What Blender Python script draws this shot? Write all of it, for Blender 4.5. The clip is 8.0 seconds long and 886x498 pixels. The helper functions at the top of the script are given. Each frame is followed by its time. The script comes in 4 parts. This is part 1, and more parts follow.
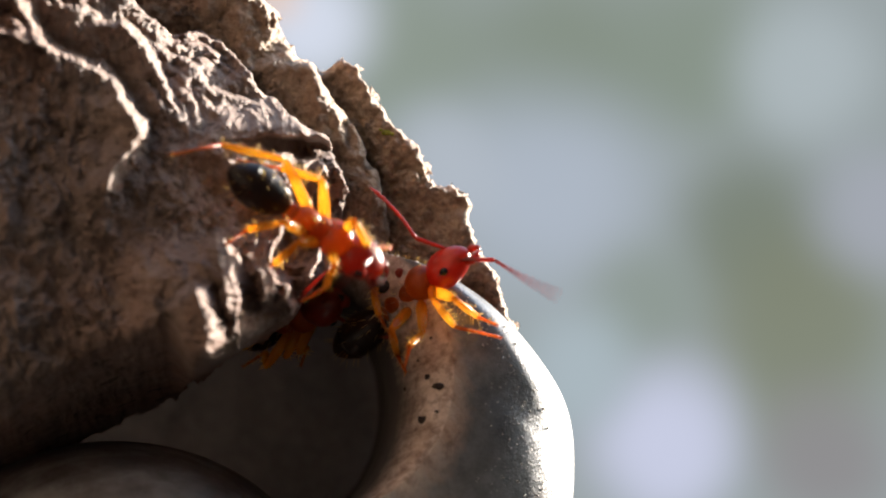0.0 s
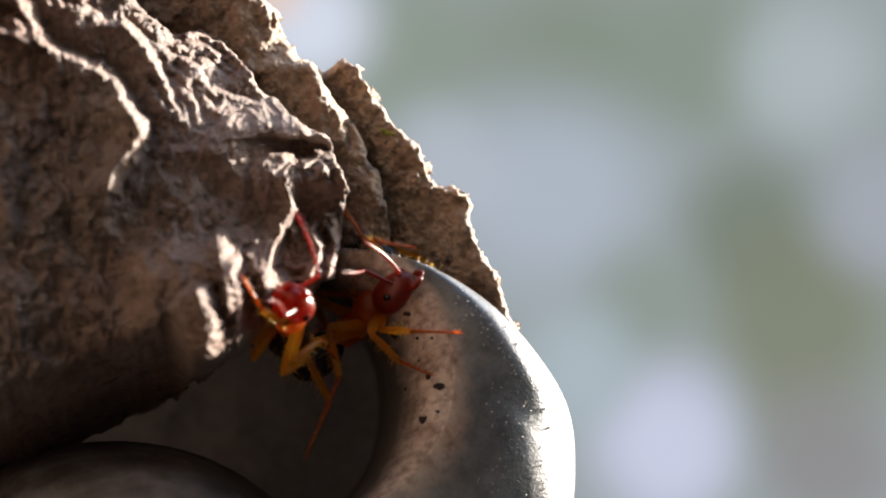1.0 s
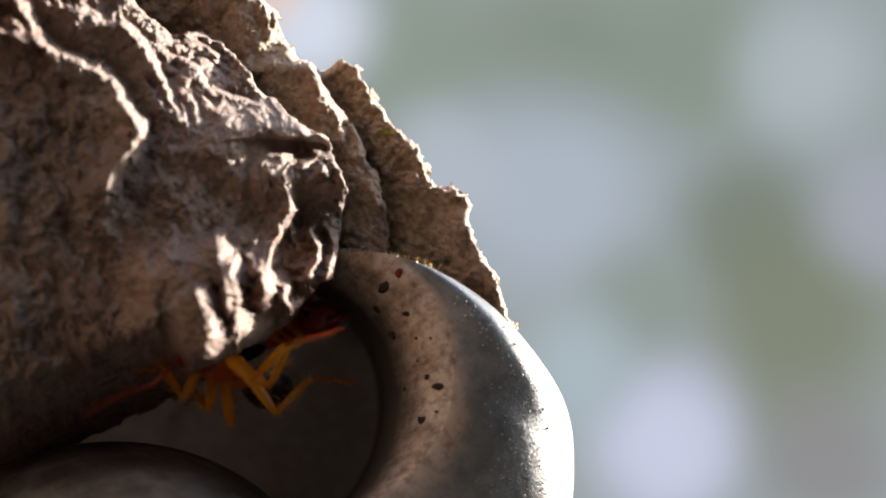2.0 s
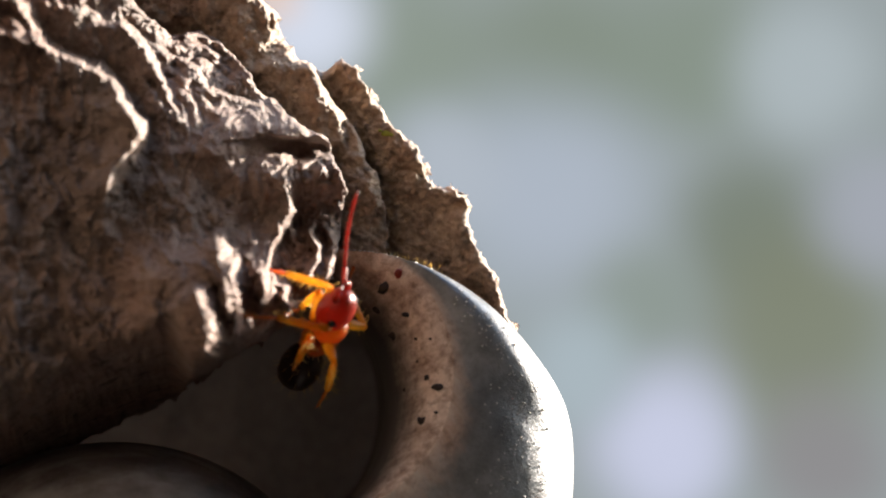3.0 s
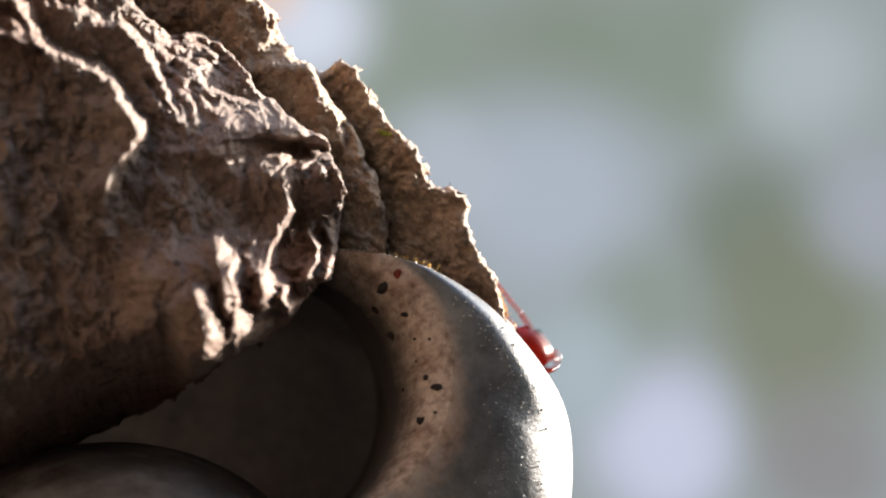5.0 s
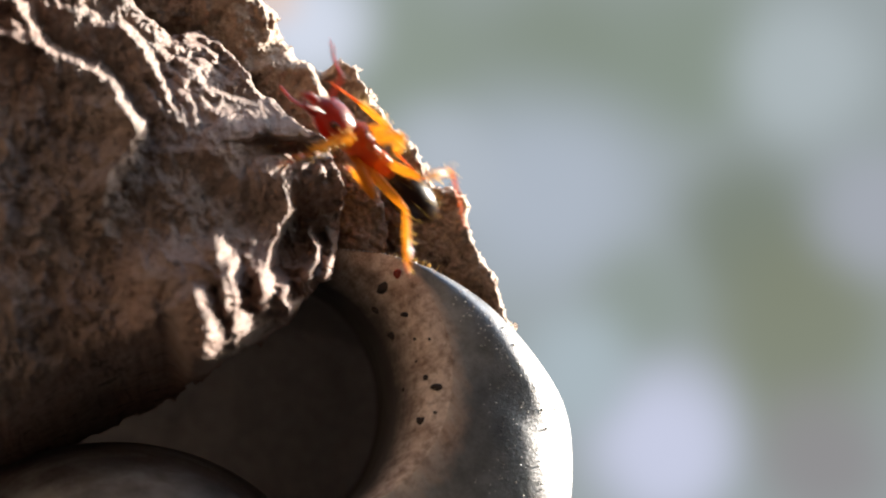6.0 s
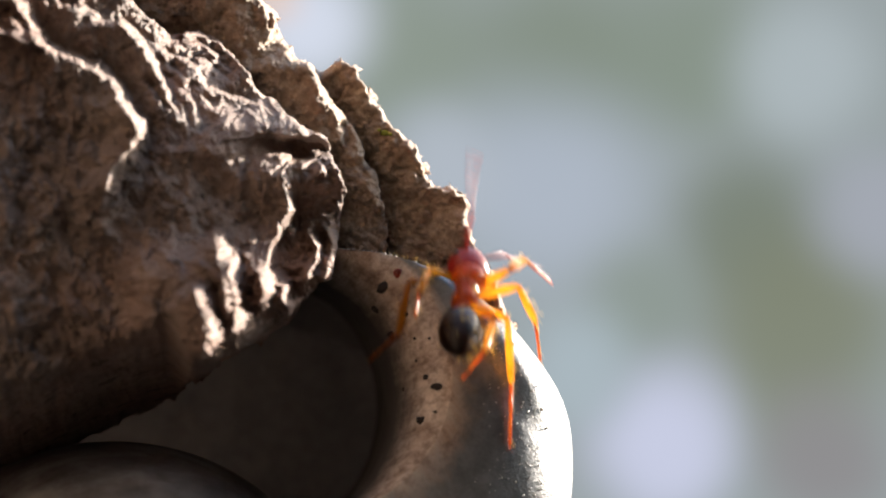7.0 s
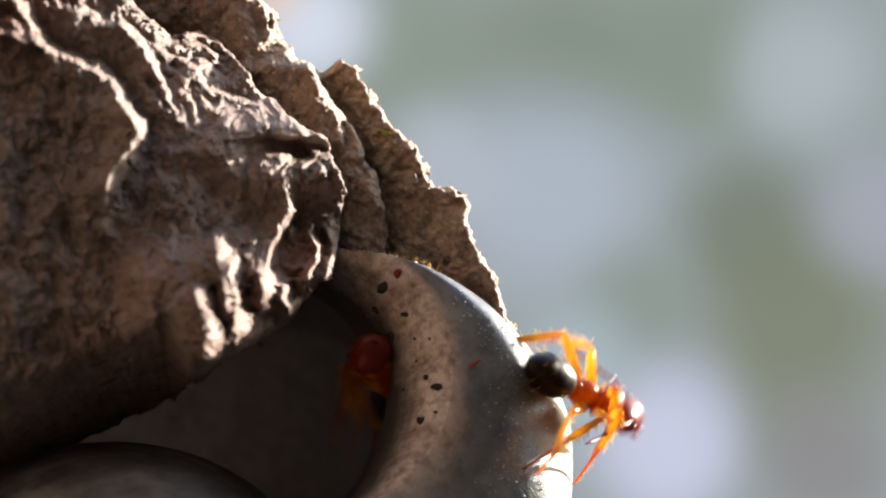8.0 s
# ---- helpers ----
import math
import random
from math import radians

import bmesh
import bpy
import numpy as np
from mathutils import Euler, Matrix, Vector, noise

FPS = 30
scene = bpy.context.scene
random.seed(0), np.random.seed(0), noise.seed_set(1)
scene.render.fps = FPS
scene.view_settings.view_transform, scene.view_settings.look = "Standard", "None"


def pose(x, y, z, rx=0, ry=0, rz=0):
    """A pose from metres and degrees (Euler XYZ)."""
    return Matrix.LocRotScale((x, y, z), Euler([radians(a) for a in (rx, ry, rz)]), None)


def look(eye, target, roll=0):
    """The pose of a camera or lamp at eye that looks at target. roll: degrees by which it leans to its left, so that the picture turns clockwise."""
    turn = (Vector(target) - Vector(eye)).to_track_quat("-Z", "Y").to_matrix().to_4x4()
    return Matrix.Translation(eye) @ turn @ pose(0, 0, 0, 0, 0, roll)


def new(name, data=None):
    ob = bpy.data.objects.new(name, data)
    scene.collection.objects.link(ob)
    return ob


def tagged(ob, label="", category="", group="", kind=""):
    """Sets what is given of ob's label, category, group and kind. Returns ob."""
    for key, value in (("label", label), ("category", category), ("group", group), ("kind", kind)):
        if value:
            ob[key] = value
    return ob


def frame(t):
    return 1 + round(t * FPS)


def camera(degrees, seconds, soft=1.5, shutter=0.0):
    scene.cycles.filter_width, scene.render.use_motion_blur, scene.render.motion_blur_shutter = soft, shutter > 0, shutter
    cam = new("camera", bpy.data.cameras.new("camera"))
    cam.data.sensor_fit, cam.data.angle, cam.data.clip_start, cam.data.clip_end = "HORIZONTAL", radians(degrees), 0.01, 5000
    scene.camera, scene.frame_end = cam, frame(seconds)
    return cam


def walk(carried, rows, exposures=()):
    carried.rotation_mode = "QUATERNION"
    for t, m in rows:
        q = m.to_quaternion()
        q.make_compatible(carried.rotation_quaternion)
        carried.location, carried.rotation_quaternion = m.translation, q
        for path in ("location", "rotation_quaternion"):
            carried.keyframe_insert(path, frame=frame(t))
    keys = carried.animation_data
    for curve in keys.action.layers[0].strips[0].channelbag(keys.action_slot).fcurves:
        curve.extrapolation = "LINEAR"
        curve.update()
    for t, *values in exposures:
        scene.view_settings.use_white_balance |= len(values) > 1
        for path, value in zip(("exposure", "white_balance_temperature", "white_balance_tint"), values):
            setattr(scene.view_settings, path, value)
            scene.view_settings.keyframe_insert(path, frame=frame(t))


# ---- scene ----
from mathutils.bvhtree import BVHTree

REACH = 0.174            # from the lens to the plane of the ring, metres
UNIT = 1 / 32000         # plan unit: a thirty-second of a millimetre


def spot(a, b, d=0.0):
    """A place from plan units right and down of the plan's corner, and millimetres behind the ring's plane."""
    s = (REACH + d / 1000) / REACH * UNIT
    return Vector(((a - 784) * s, d / 1000, (441 - b) * s))


# ---- camera ----
cam = camera(16.02, 8.0, soft=1.9, shutter=0.55)
cam.data.dof.use_dof = True
cam.data.dof.focus_distance = REACH + 0.0015
cam.data.dof.aperture_fstop = 52
EYE = (0, -REACH, 0)
walk(cam, [(t, look(EYE, (-u * UNIT, 0, v * UNIT))) for t, u, v in (
    (0.0, 3.0, -1.5), (0.5, 4.0, -1.5), (1.0, 4.5, -1.5), (1.5, 3.5, -1.5), (3.0, 1.8, 0), (3.5, 1.5, 0), (4.0, 0.8, 0),
    (4.5, 0.2, 0), (6.0, 0, 0), (6.5, -0.5, -0.5), (7.0, 0, -1), (8.0, 0.3, -0.5))])

# ---- light ----
SUN_WAY = Vector((0.75, 0.62, 0.18)).normalized()
world = bpy.data.worlds.new("sky")
scene.world = world
world.use_nodes = True
sky = world.node_tree.nodes.new("ShaderNodeTexSky")
sky.sky_type = 'NISHITA'
sky.sun_disc = False
sky.sun_elevation = math.asin(SUN_WAY.z)
sky.sun_rotation = math.atan2(SUN_WAY.x, SUN_WAY.y)
world.node_tree.links.new(sky.outputs[0], world.node_tree.nodes["Background"].inputs[0])
world.node_tree.nodes["Background"].inputs[1].default_value = 0.15
sun = new("sun", bpy.data.lights.new("sun", 'SUN'))
sun.data.energy, sun.data.angle, sun.data.color = 3.7, radians(0.6), (1.0, 0.91, 0.8)
sun.matrix_world = look(SUN_WAY * 0.6, (0, 0, 0))
scene.view_settings.exposure = 2.4


# ---- materials ----
class Nodes:
    def __init__(self, name):
        self.mat = bpy.data.materials.new(name)
        self.mat.use_nodes = True
        self.tree = self.mat.node_tree
        self.bsdf = self.tree.nodes["Principled BSDF"]
        self.out = self.tree.nodes["Material Output"]

    def add(self, kind, **values):
        n = self.tree.nodes.new(kind)
        for k, v in values.items():
            n.inputs[k.replace("_", " ")].default_value = v
        return n

    def link(self, a, b):
        self.tree.links.new(a, b)

    def coords(self):
        return self.tree.nodes.new("ShaderNodeTexCoord").outputs["Object"]

    def noise(self, scale, detail=6, rough=0.6, stretch=None):
        n = self.add("ShaderNodeTexNoise", Scale=scale, Detail=detail, Roughness=rough)
        c = self.coords()
        if stretch:
            m = self.add("ShaderNodeMapping", Scale=stretch)
            self.link(c, m.inputs[0])
            c = m.outputs[0]
        self.link(c, n.inputs["Vector"])
        return n.outputs["Fac"]

    def ramp(self, fac, stops):
        r = self.tree.nodes.new("ShaderNodeValToRGB")
        e = r.color_ramp.elements
        while len(e) < len(stops):
            e.new(0.5)
        for el, (p, c) in zip(e, stops):
            el.position, el.color = p, (*c, 1)
        self.link(fac, r.inputs[0])
        return r.outputs[0]

    def mix(self, fac, a, b, mode='MIX'):
        n = self.tree.nodes.new("ShaderNodeMix")
        n.data_type, n.blend_type = 'RGBA', mode
        for s, v in ((0, fac), (6, a), (7, b)):
            if hasattr(v, "links"):
                self.link(v, n.inputs[s])
            else:
                n.inputs[s].default_value = v if s == 0 else (*v, 1)
        return n.outputs[2]

    def bump(self, height, strength, distance):
        b = self.add("ShaderNodeBump", Strength=strength, Distance=distance)
        self.link(height, b.inputs["Height"])
        self.link(b.outputs[0], self.bsdf.inputs["Normal"])

    def base(self, colour):
        self.link(colour, self.bsdf.inputs["Base Color"])


def bark_material(name, dark, mid, light, grain=1.0):
    n = Nodes(name)
    broad = n.noise(170, 5, 0.6)
    spots = n.noise(520, 5, 0.65)
    fine = n.noise(2200, 6, 0.75)
    c = n.ramp(broad, [(0.3, dark), (0.5, mid), (0.72, light)])
    c = n.mix(0.5, c, n.ramp(spots, [(0.32, dark), (0.5, mid), (0.68, light)]))
    c = n.mix(0.4, c, n.ramp(fine, [(0.35, dark), (0.66, light)]))
    c = n.mix(n.ramp(n.noise(75, 4, 0.6), [(0.44, (0, 0, 0)), (0.66, (0.75, 0.75, 0.75))]), c, n.mix(1.0, c, (0.80, 0.55, 0.47), 'MULTIPLY'))
    pits = n.ramp(n.noise(900, 3, 0.5), [(0.30, (0.25, 0.22, 0.2)), (0.40, (1, 1, 1))])
    c = n.mix(0.85, c, pits, 'MULTIPLY')
    n.base(c)
    n.bsdf.inputs["Roughness"].default_value = 0.62
    n.bsdf.inputs["Specular IOR Level"].default_value = 0.5
    h = n.mix(0.4, n.mix(0.5, n.noise(620, 6, 0.7), n.noise(1500, 8, 0.7)), n.noise(4200, 6, 0.7))
    n.bump(h, 1.0 * grain, 0.0006)
    return n.mat


BARK = bark_material("weathered_bark", (0.14, 0.088, 0.07), (0.31, 0.208, 0.168), (0.51, 0.385, 0.325))
BARK_BACK = bark_material("rusty_bark", (0.17, 0.10, 0.066), (0.49, 0.335, 0.235), (0.70, 0.54, 0.40))


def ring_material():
    """Grey metal with a brown stain along the lip and shade painted dark further in, by the mesh's own profile
    ("across") and turn.
    """
    n = Nodes("stained_metal")
    across = n.tree.nodes.new("ShaderNodeAttribute")
    across.attribute_name = "across"
    turn = n.tree.nodes.new("ShaderNodeAttribute")
    turn.attribute_name = "turn"
    along = n.tree.nodes.new("ShaderNodeCombineXYZ")
    n.link(turn.outputs["Fac"], along.inputs[0])
    n.link(across.outputs["Fac"], along.inputs[1])
    streak = n.add("ShaderNodeTexNoise", Scale=1.0, Detail=6, Roughness=0.68)
    m = n.add("ShaderNodeMapping", Scale=(26, 2.2, 1))
    n.link(along.outputs[0], m.inputs[0])
    n.link(m.outputs[0], streak.inputs["Vector"])
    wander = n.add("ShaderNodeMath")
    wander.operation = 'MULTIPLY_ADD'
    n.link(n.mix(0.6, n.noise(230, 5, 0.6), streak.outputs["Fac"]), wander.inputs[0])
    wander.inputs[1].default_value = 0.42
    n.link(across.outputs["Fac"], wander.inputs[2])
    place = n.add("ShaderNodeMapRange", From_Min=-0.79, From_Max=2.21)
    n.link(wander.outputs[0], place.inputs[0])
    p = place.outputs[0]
    blotch = n.ramp(n.noise(420, 7, 0.75), [(0.3, (0.26, 0.18, 0.14)), (0.46, (0.62, 0.48, 0.39)), (0.7, (0.8, 0.67, 0.57))])
    blotch = n.mix(0.8, blotch, n.ramp(streak.outputs["Fac"], [(0.36, (0.42, 0.33, 0.28)), (0.6, (1, 1, 1))]), 'MULTIPLY')
    blotch = n.mix(0.6, blotch, n.ramp(n.noise(1900, 5, 0.7), [(0.36, (0.36, 0.28, 0.24)), (0.52, (1, 1, 1))]), 'MULTIPLY')
    steel = n.ramp(n.noise(240, 6, 0.65), [(0.3, (0.135, 0.135, 0.139)), (0.52, (0.25, 0.25, 0.256)), (0.72, (0.39, 0.39, 0.40))])
    steel = n.mix(0.5, steel, n.ramp(n.noise(1500, 4, 0.7), [(0.35, (0.5, 0.48, 0.47)), (0.6, (1, 1, 1))]), 'MULTIPLY')
    # shade inside the ring is put into this dark colour, faded in from the lip
    throat_shade = n.ramp(n.noise(300, 5, 0.6), [(0.3, (0.05, 0.042, 0.038)), (0.7, (0.10, 0.085, 0.078))])
    c = n.mix(n.ramp(p, [(0.335, (0, 0, 0)), (0.5, (1, 1, 1))]), throat_shade, blotch)
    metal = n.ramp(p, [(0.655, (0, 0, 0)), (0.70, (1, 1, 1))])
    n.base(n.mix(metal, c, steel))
    n.link(n.mix(metal, (0.0,) * 3, (0.62,) * 3), n.bsdf.inputs["Metallic"])
    n.link(n.mix(metal, (0.75,) * 3, n.ramp(n.noise(1100, 4), [(0.3, (0.30,) * 3), (0.7, (0.46,) * 3)])), n.bsdf.inputs["Roughness"])
    n.bump(n.mix(0.3, n.noise(9000, 2, 0.5), n.noise(1500, 5, 0.65)), 0.4, 0.00012)
    return n.mat


def cuticle(name, colour, deep, through_share, rough=0.3, shell=(0.3, 0.09, 0.025)):
    """Thin insect shell: dark on its face, glowing in its own colour where the sun shines through."""
    n = Nodes(name)
    spots = n.noise(900, 3)
    n.base(n.ramp(spots, [(0.35, tuple(v * 0.7 for v in shell)), (0.65, shell)]))
    n.bsdf.inputs["Roughness"].default_value = rough
    n.bsdf.inputs["Specular IOR Level"].default_value = 0.75
    n.bump(n.noise(6000, 3), 0.25, 0.00004)
    t = n.add("ShaderNodeBsdfTranslucent")
    n.link(n.ramp(spots, [(0.35, deep), (0.65, colour)]), t.inputs[0])
    m = n.add("ShaderNodeMixShader", Fac=through_share)
    n.link(n.bsdf.outputs[0], m.inputs[1])
    n.link(t.outputs[0], m.inputs[2])
    n.link(m.outputs[0], n.out.inputs[0])
    return n.mat


RING_METAL = ring_material()
AMBER = cuticle("amber_cuticle", (1.0, 0.66, 0.15), (0.97, 0.5, 0.08), 0.78, 0.2, (0.34, 0.10, 0.02))
RUST = cuticle("rust_cuticle", (0.96, 0.40, 0.08), (0.84, 0.26, 0.04), 0.58, 0.3, (0.34, 0.06, 0.014))
RED = cuticle("red_cuticle", (0.72, 0.10, 0.035), (0.5, 0.055, 0.02), 0.40, 0.3, (0.24, 0.02, 0.009))
BLACK = cuticle("black_cuticle", (0.12, 0.04, 0.015), (0.06, 0.02, 0.01), 0.2, 0.34, (0.018, 0.008, 0.005))
BLACK.node_tree.nodes["Principled BSDF"].inputs["Specular IOR Level"].default_value = 0.3
HAIR = cuticle("pale_hair", (0.98, 0.8, 0.4), (0.95, 0.7, 0.3), 0.7, 0.3, (0.6, 0.36, 0.12))


def plain(name, colour, rough):
    n = Nodes(name)
    n.base(n.ramp(n.noise(1200, 4), [(0.3, tuple(c * 0.75 for c in colour)), (0.7, colour)]))
    n.bsdf.inputs["Roughness"].default_value = rough
    return n.mat


DIRT = plain("dark_dirt", (0.03, 0.018, 0.014), 0.8)
GRIT = plain("pale_grit", (0.8, 0.76, 0.7), 0.35)
ROTTEN = plain("decayed_wood", (0.40, 0.38, 0.40), 0.95)


def coil_material():
    n = Nodes("rusted_metal")
    c = n.ramp(n.noise(120, 6, 0.65), [(0.36, (0.09, 0.075, 0.07)), (0.52, (0.22, 0.195, 0.19)), (0.68, (0.46, 0.44, 0.45))])
    c = n.mix(0.7, c, n.ramp(n.noise(420, 5, 0.7), [(0.34, (0.3, 0.22, 0.2)), (0.56, (1, 1, 1))]), 'MULTIPLY')
    n.base(c)
    n.bsdf.inputs["Roughness"].default_value = 0.5
    n.bump(n.noise(1800, 4), 0.4, 0.0002)
    return n.mat


COIL_STEEL = coil_material()
EYE_BLACK = plain("eye_black", (0.01, 0.009, 0.009), 0.12)


# ---- noise and mesh tools ----
def lattice(i, j, seed):
    h = (i.astype(np.int64) * 374761393 + j.astype(np.int64) * 668265263 + seed * 974711) & 0xffffffff
    h = ((h ^ (h >> 13)) * 1274126177) & 0xffffffff
    return ((h ^ (h >> 16)) & 0xffff) / 32767.5 - 1


def wave(x, y, seed):
    i, j = np.floor(x), np.floor(y)
    u, v = x - i, y - j
    u, v = u * u * u * (u * (6 * u - 15) + 10), v * v * v * (v * (6 * v - 15) + 10)
    p, q = lattice(i, j, seed), lattice(i + 1, j, seed)
    r, s = lattice(i, j + 1, seed), lattice(i + 1, j + 1, seed)
    return p + (q - p) * u + (r - p + (p - q - r + s) * u) * v


def rough(x, y, size, octaves=4, seed=1, ridged=False):
    total, gain = np.zeros_like(x), 1.0
    for k in range(octaves):
        f = 2 ** k / size
        w = wave(x * f + 17 * k, y * f - 31 * k, seed + 7 * k)
        total += gain * (1 - 2 * np.abs(w) if ridged else w)
        gain *= 0.5
    return total


def smooth(x, lo, hi):
    t = np.clip((x - lo) / (hi - lo), 0, 1)
    return t * t * (3 - 2 * t)


def line_distance(a, b, pts, closed=False):
    """Distance to a line, the side (below zero: up or right of it) and how far along it the nearest place lies, from 0 to 1."""
    best, side, along = np.full(a.shape, 1e9), np.ones(a.shape), np.zeros(a.shape)
    pairs = list(zip(pts, pts[1:] + pts[:1] if closed else pts[1:]))
    for k, ((x0, y0), (x1, y1)) in enumerate(pairs):
        dx, dy = x1 - x0, y1 - y0
        t = np.clip(((a - x0) * dx + (b - y0) * dy) / (dx * dx + dy * dy), 0, 1)
        d = np.hypot(a - x0 - t * dx, b - y0 - t * dy)
        near = d < best
        best = np.where(near, d, best)
        side = np.where(near, dx * (b - y0) - dy * (a - x0), side)
        along = np.where(near, (k + t) / len(pairs), along)
    return best, side, along


def within(a, b, pts):
    inside = np.zeros(a.shape, bool)
    for (x0, y0), (x1, y1) in zip(pts, pts[1:] + pts[:1]):
        if y0 != y1:
            inside ^= ((y0 > b) != (y1 > b)) & (a < (x1 - x0) * (b - y0) / (y1 - y0) + x0)
    return inside


JAGGED = {}


def jagged(a, b, seed):
    """The same places shifted a little, so that lines drawn over them break unevenly; kept for the next line over the same places."""
    key = (seed, a.shape, float(a.flat[0]), float(a.flat[-1]), float(b.flat[0]), float(b.flat[-1]))
    if key not in JAGGED:
        wa = a + 4.5 * rough(a, b, 22, 3, seed)
        JAGGED[key] = wa, b + 4.5 * rough(wa, b, 22, 3, seed + 4)
    return JAGGED[key]


def ledge(a, b, pts, drop, width, fade):
    """A broken ledge along a line: the surface drops back up or right of it, and comes forward again over the fade."""
    a, b = jagged(a, b, 5)
    d, side, along = line_distance(a, b, pts)
    s = np.where(side < 0, d, -d)
    ends = smooth(along, 0.0, 0.3) * smooth(1 - along, 0.0, 0.35)
    return drop * smooth(s, 0, width) * np.exp(-np.clip(s, 0, None) / fade) * ends


def knob(a, b, pts, rise, width, fade):
    """A raised lip along a line, steep up or right of it and easing away on the other side."""
    a, b = jagged(a, b, 15)
    d, side, along = line_distance(a, b, pts)
    s = np.where(side < 0, d, -d)
    ends = smooth(along, 0.0, 0.25) * smooth(1 - along, 0.0, 0.25)
    return -rise * (1 - smooth(s, 0, width)) * np.exp(-np.clip(-s, 0, None) / fade) * ends


def link_mesh(name, verts, faces, material, parent=None, label="", flat=False):
    me = bpy.data.meshes.new(name)
    me.from_pydata(verts, [], faces)
    me.polygons.foreach_set("use_smooth", [not flat] * len(me.polygons))
    me.materials.append(material)
    me.update()
    ob = new(name, me)
    ob.parent = parent
    if label:
        tagged(ob, label)
    return ob


def part(name, bm, material, parent, label=""):
    me = bpy.data.meshes.new(name)
    bmesh.ops.recalc_face_normals(bm, faces=bm.faces)
    bm.to_mesh(me)
    bm.free()
    me.polygons.foreach_set("use_smooth", [True] * len(me.polygons))
    me.materials.append(material)
    ob = new(name, me)
    ob.parent = parent
    if label:
        tagged(ob, label)
    return ob


MM = 0.001


def mm(*p):
    return Vector(p) * MM


def tube(bm, pts, radii, sides=8):
    pts = [Vector(p) for p in pts]
    loops = []
    for i, (p, r) in enumerate(zip(pts, radii)):
        way = (pts[min(i + 1, len(pts) - 1)] - pts[max(i - 1, 0)]).normalized()
        x = way.cross(Vector((0.13, 0.21, 0.97))).normalized()
        y = way.cross(x)
        loops.append([bm.verts.new(p + r * (math.cos(2 * math.pi * k / sides) * x + math.sin(2 * math.pi * k / sides) * y)) for k in range(sides)])
    for l, m in zip(loops, loops[1:]):
        for k in range(sides):
            bm.faces.new((l[k], l[(k + 1) % sides], m[(k + 1) % sides], m[k]))
    bm.faces.new(loops[0][::-1])
    bm.faces.new(loops[-1])


def plate(name, outline, depth, edge, material, parent, step=2.0, ragged=5, skirt=9.0, label=""):
    """A thick slab of bark with a broken outline: depth(a, b) shapes its face, edge(a, b) rounds its rim."""
    xs, ys = [p[0] for p in outline], [p[1] for p in outline]
    a, b = np.meshgrid(np.arange(min(xs) - 24, max(xs) + 24, step), np.arange(min(ys) - 24, max(ys) + 24, step))
    a, b = a.astype(float), b.astype(float)
    wa = a + ragged * rough(a, b, 26, 3, 3)
    wb = b + ragged * rough(a, b, 26, 3, 11)
    d, _, _ = line_distance(wa, wb, outline, True)
    d = np.where(within(wa, wb, outline), d, -d)
    gb, ga = np.gradient(d, step)
    g = np.hypot(ga, gb) + 1e-6
    out = np.clip(-d, 0, None)
    far = out / np.maximum(g, 0.6)
    pa, pb = a + ga / g * far, b + gb / g * far
    r = edge(pa, pb)
    k = np.clip(1 - np.clip(d, 0, None) / r, 0, 1)
    y = depth(pa, pb) + r / 32 * (1 - np.sqrt(1 - k * k)) * 0.9 + skirt * (out / 20) ** 1.6
    keep = d > -20
    index = np.full(d.shape, -1)
    index[keep] = np.arange(keep.sum())
    s = (REACH + y / 1000) / REACH * UNIT
    verts = np.stack([(pa - 784) * s, y / 1000, (441 - pb) * s], -1)[keep]
    q = np.stack([index[:-1, :-1], index[1:, :-1], index[1:, 1:], index[:-1, 1:]], -1).reshape(-1, 4)
    q = q[(q >= 0).all(1)]
    return link_mesh(name, verts.tolist(), q.tolist(), material, parent, label)


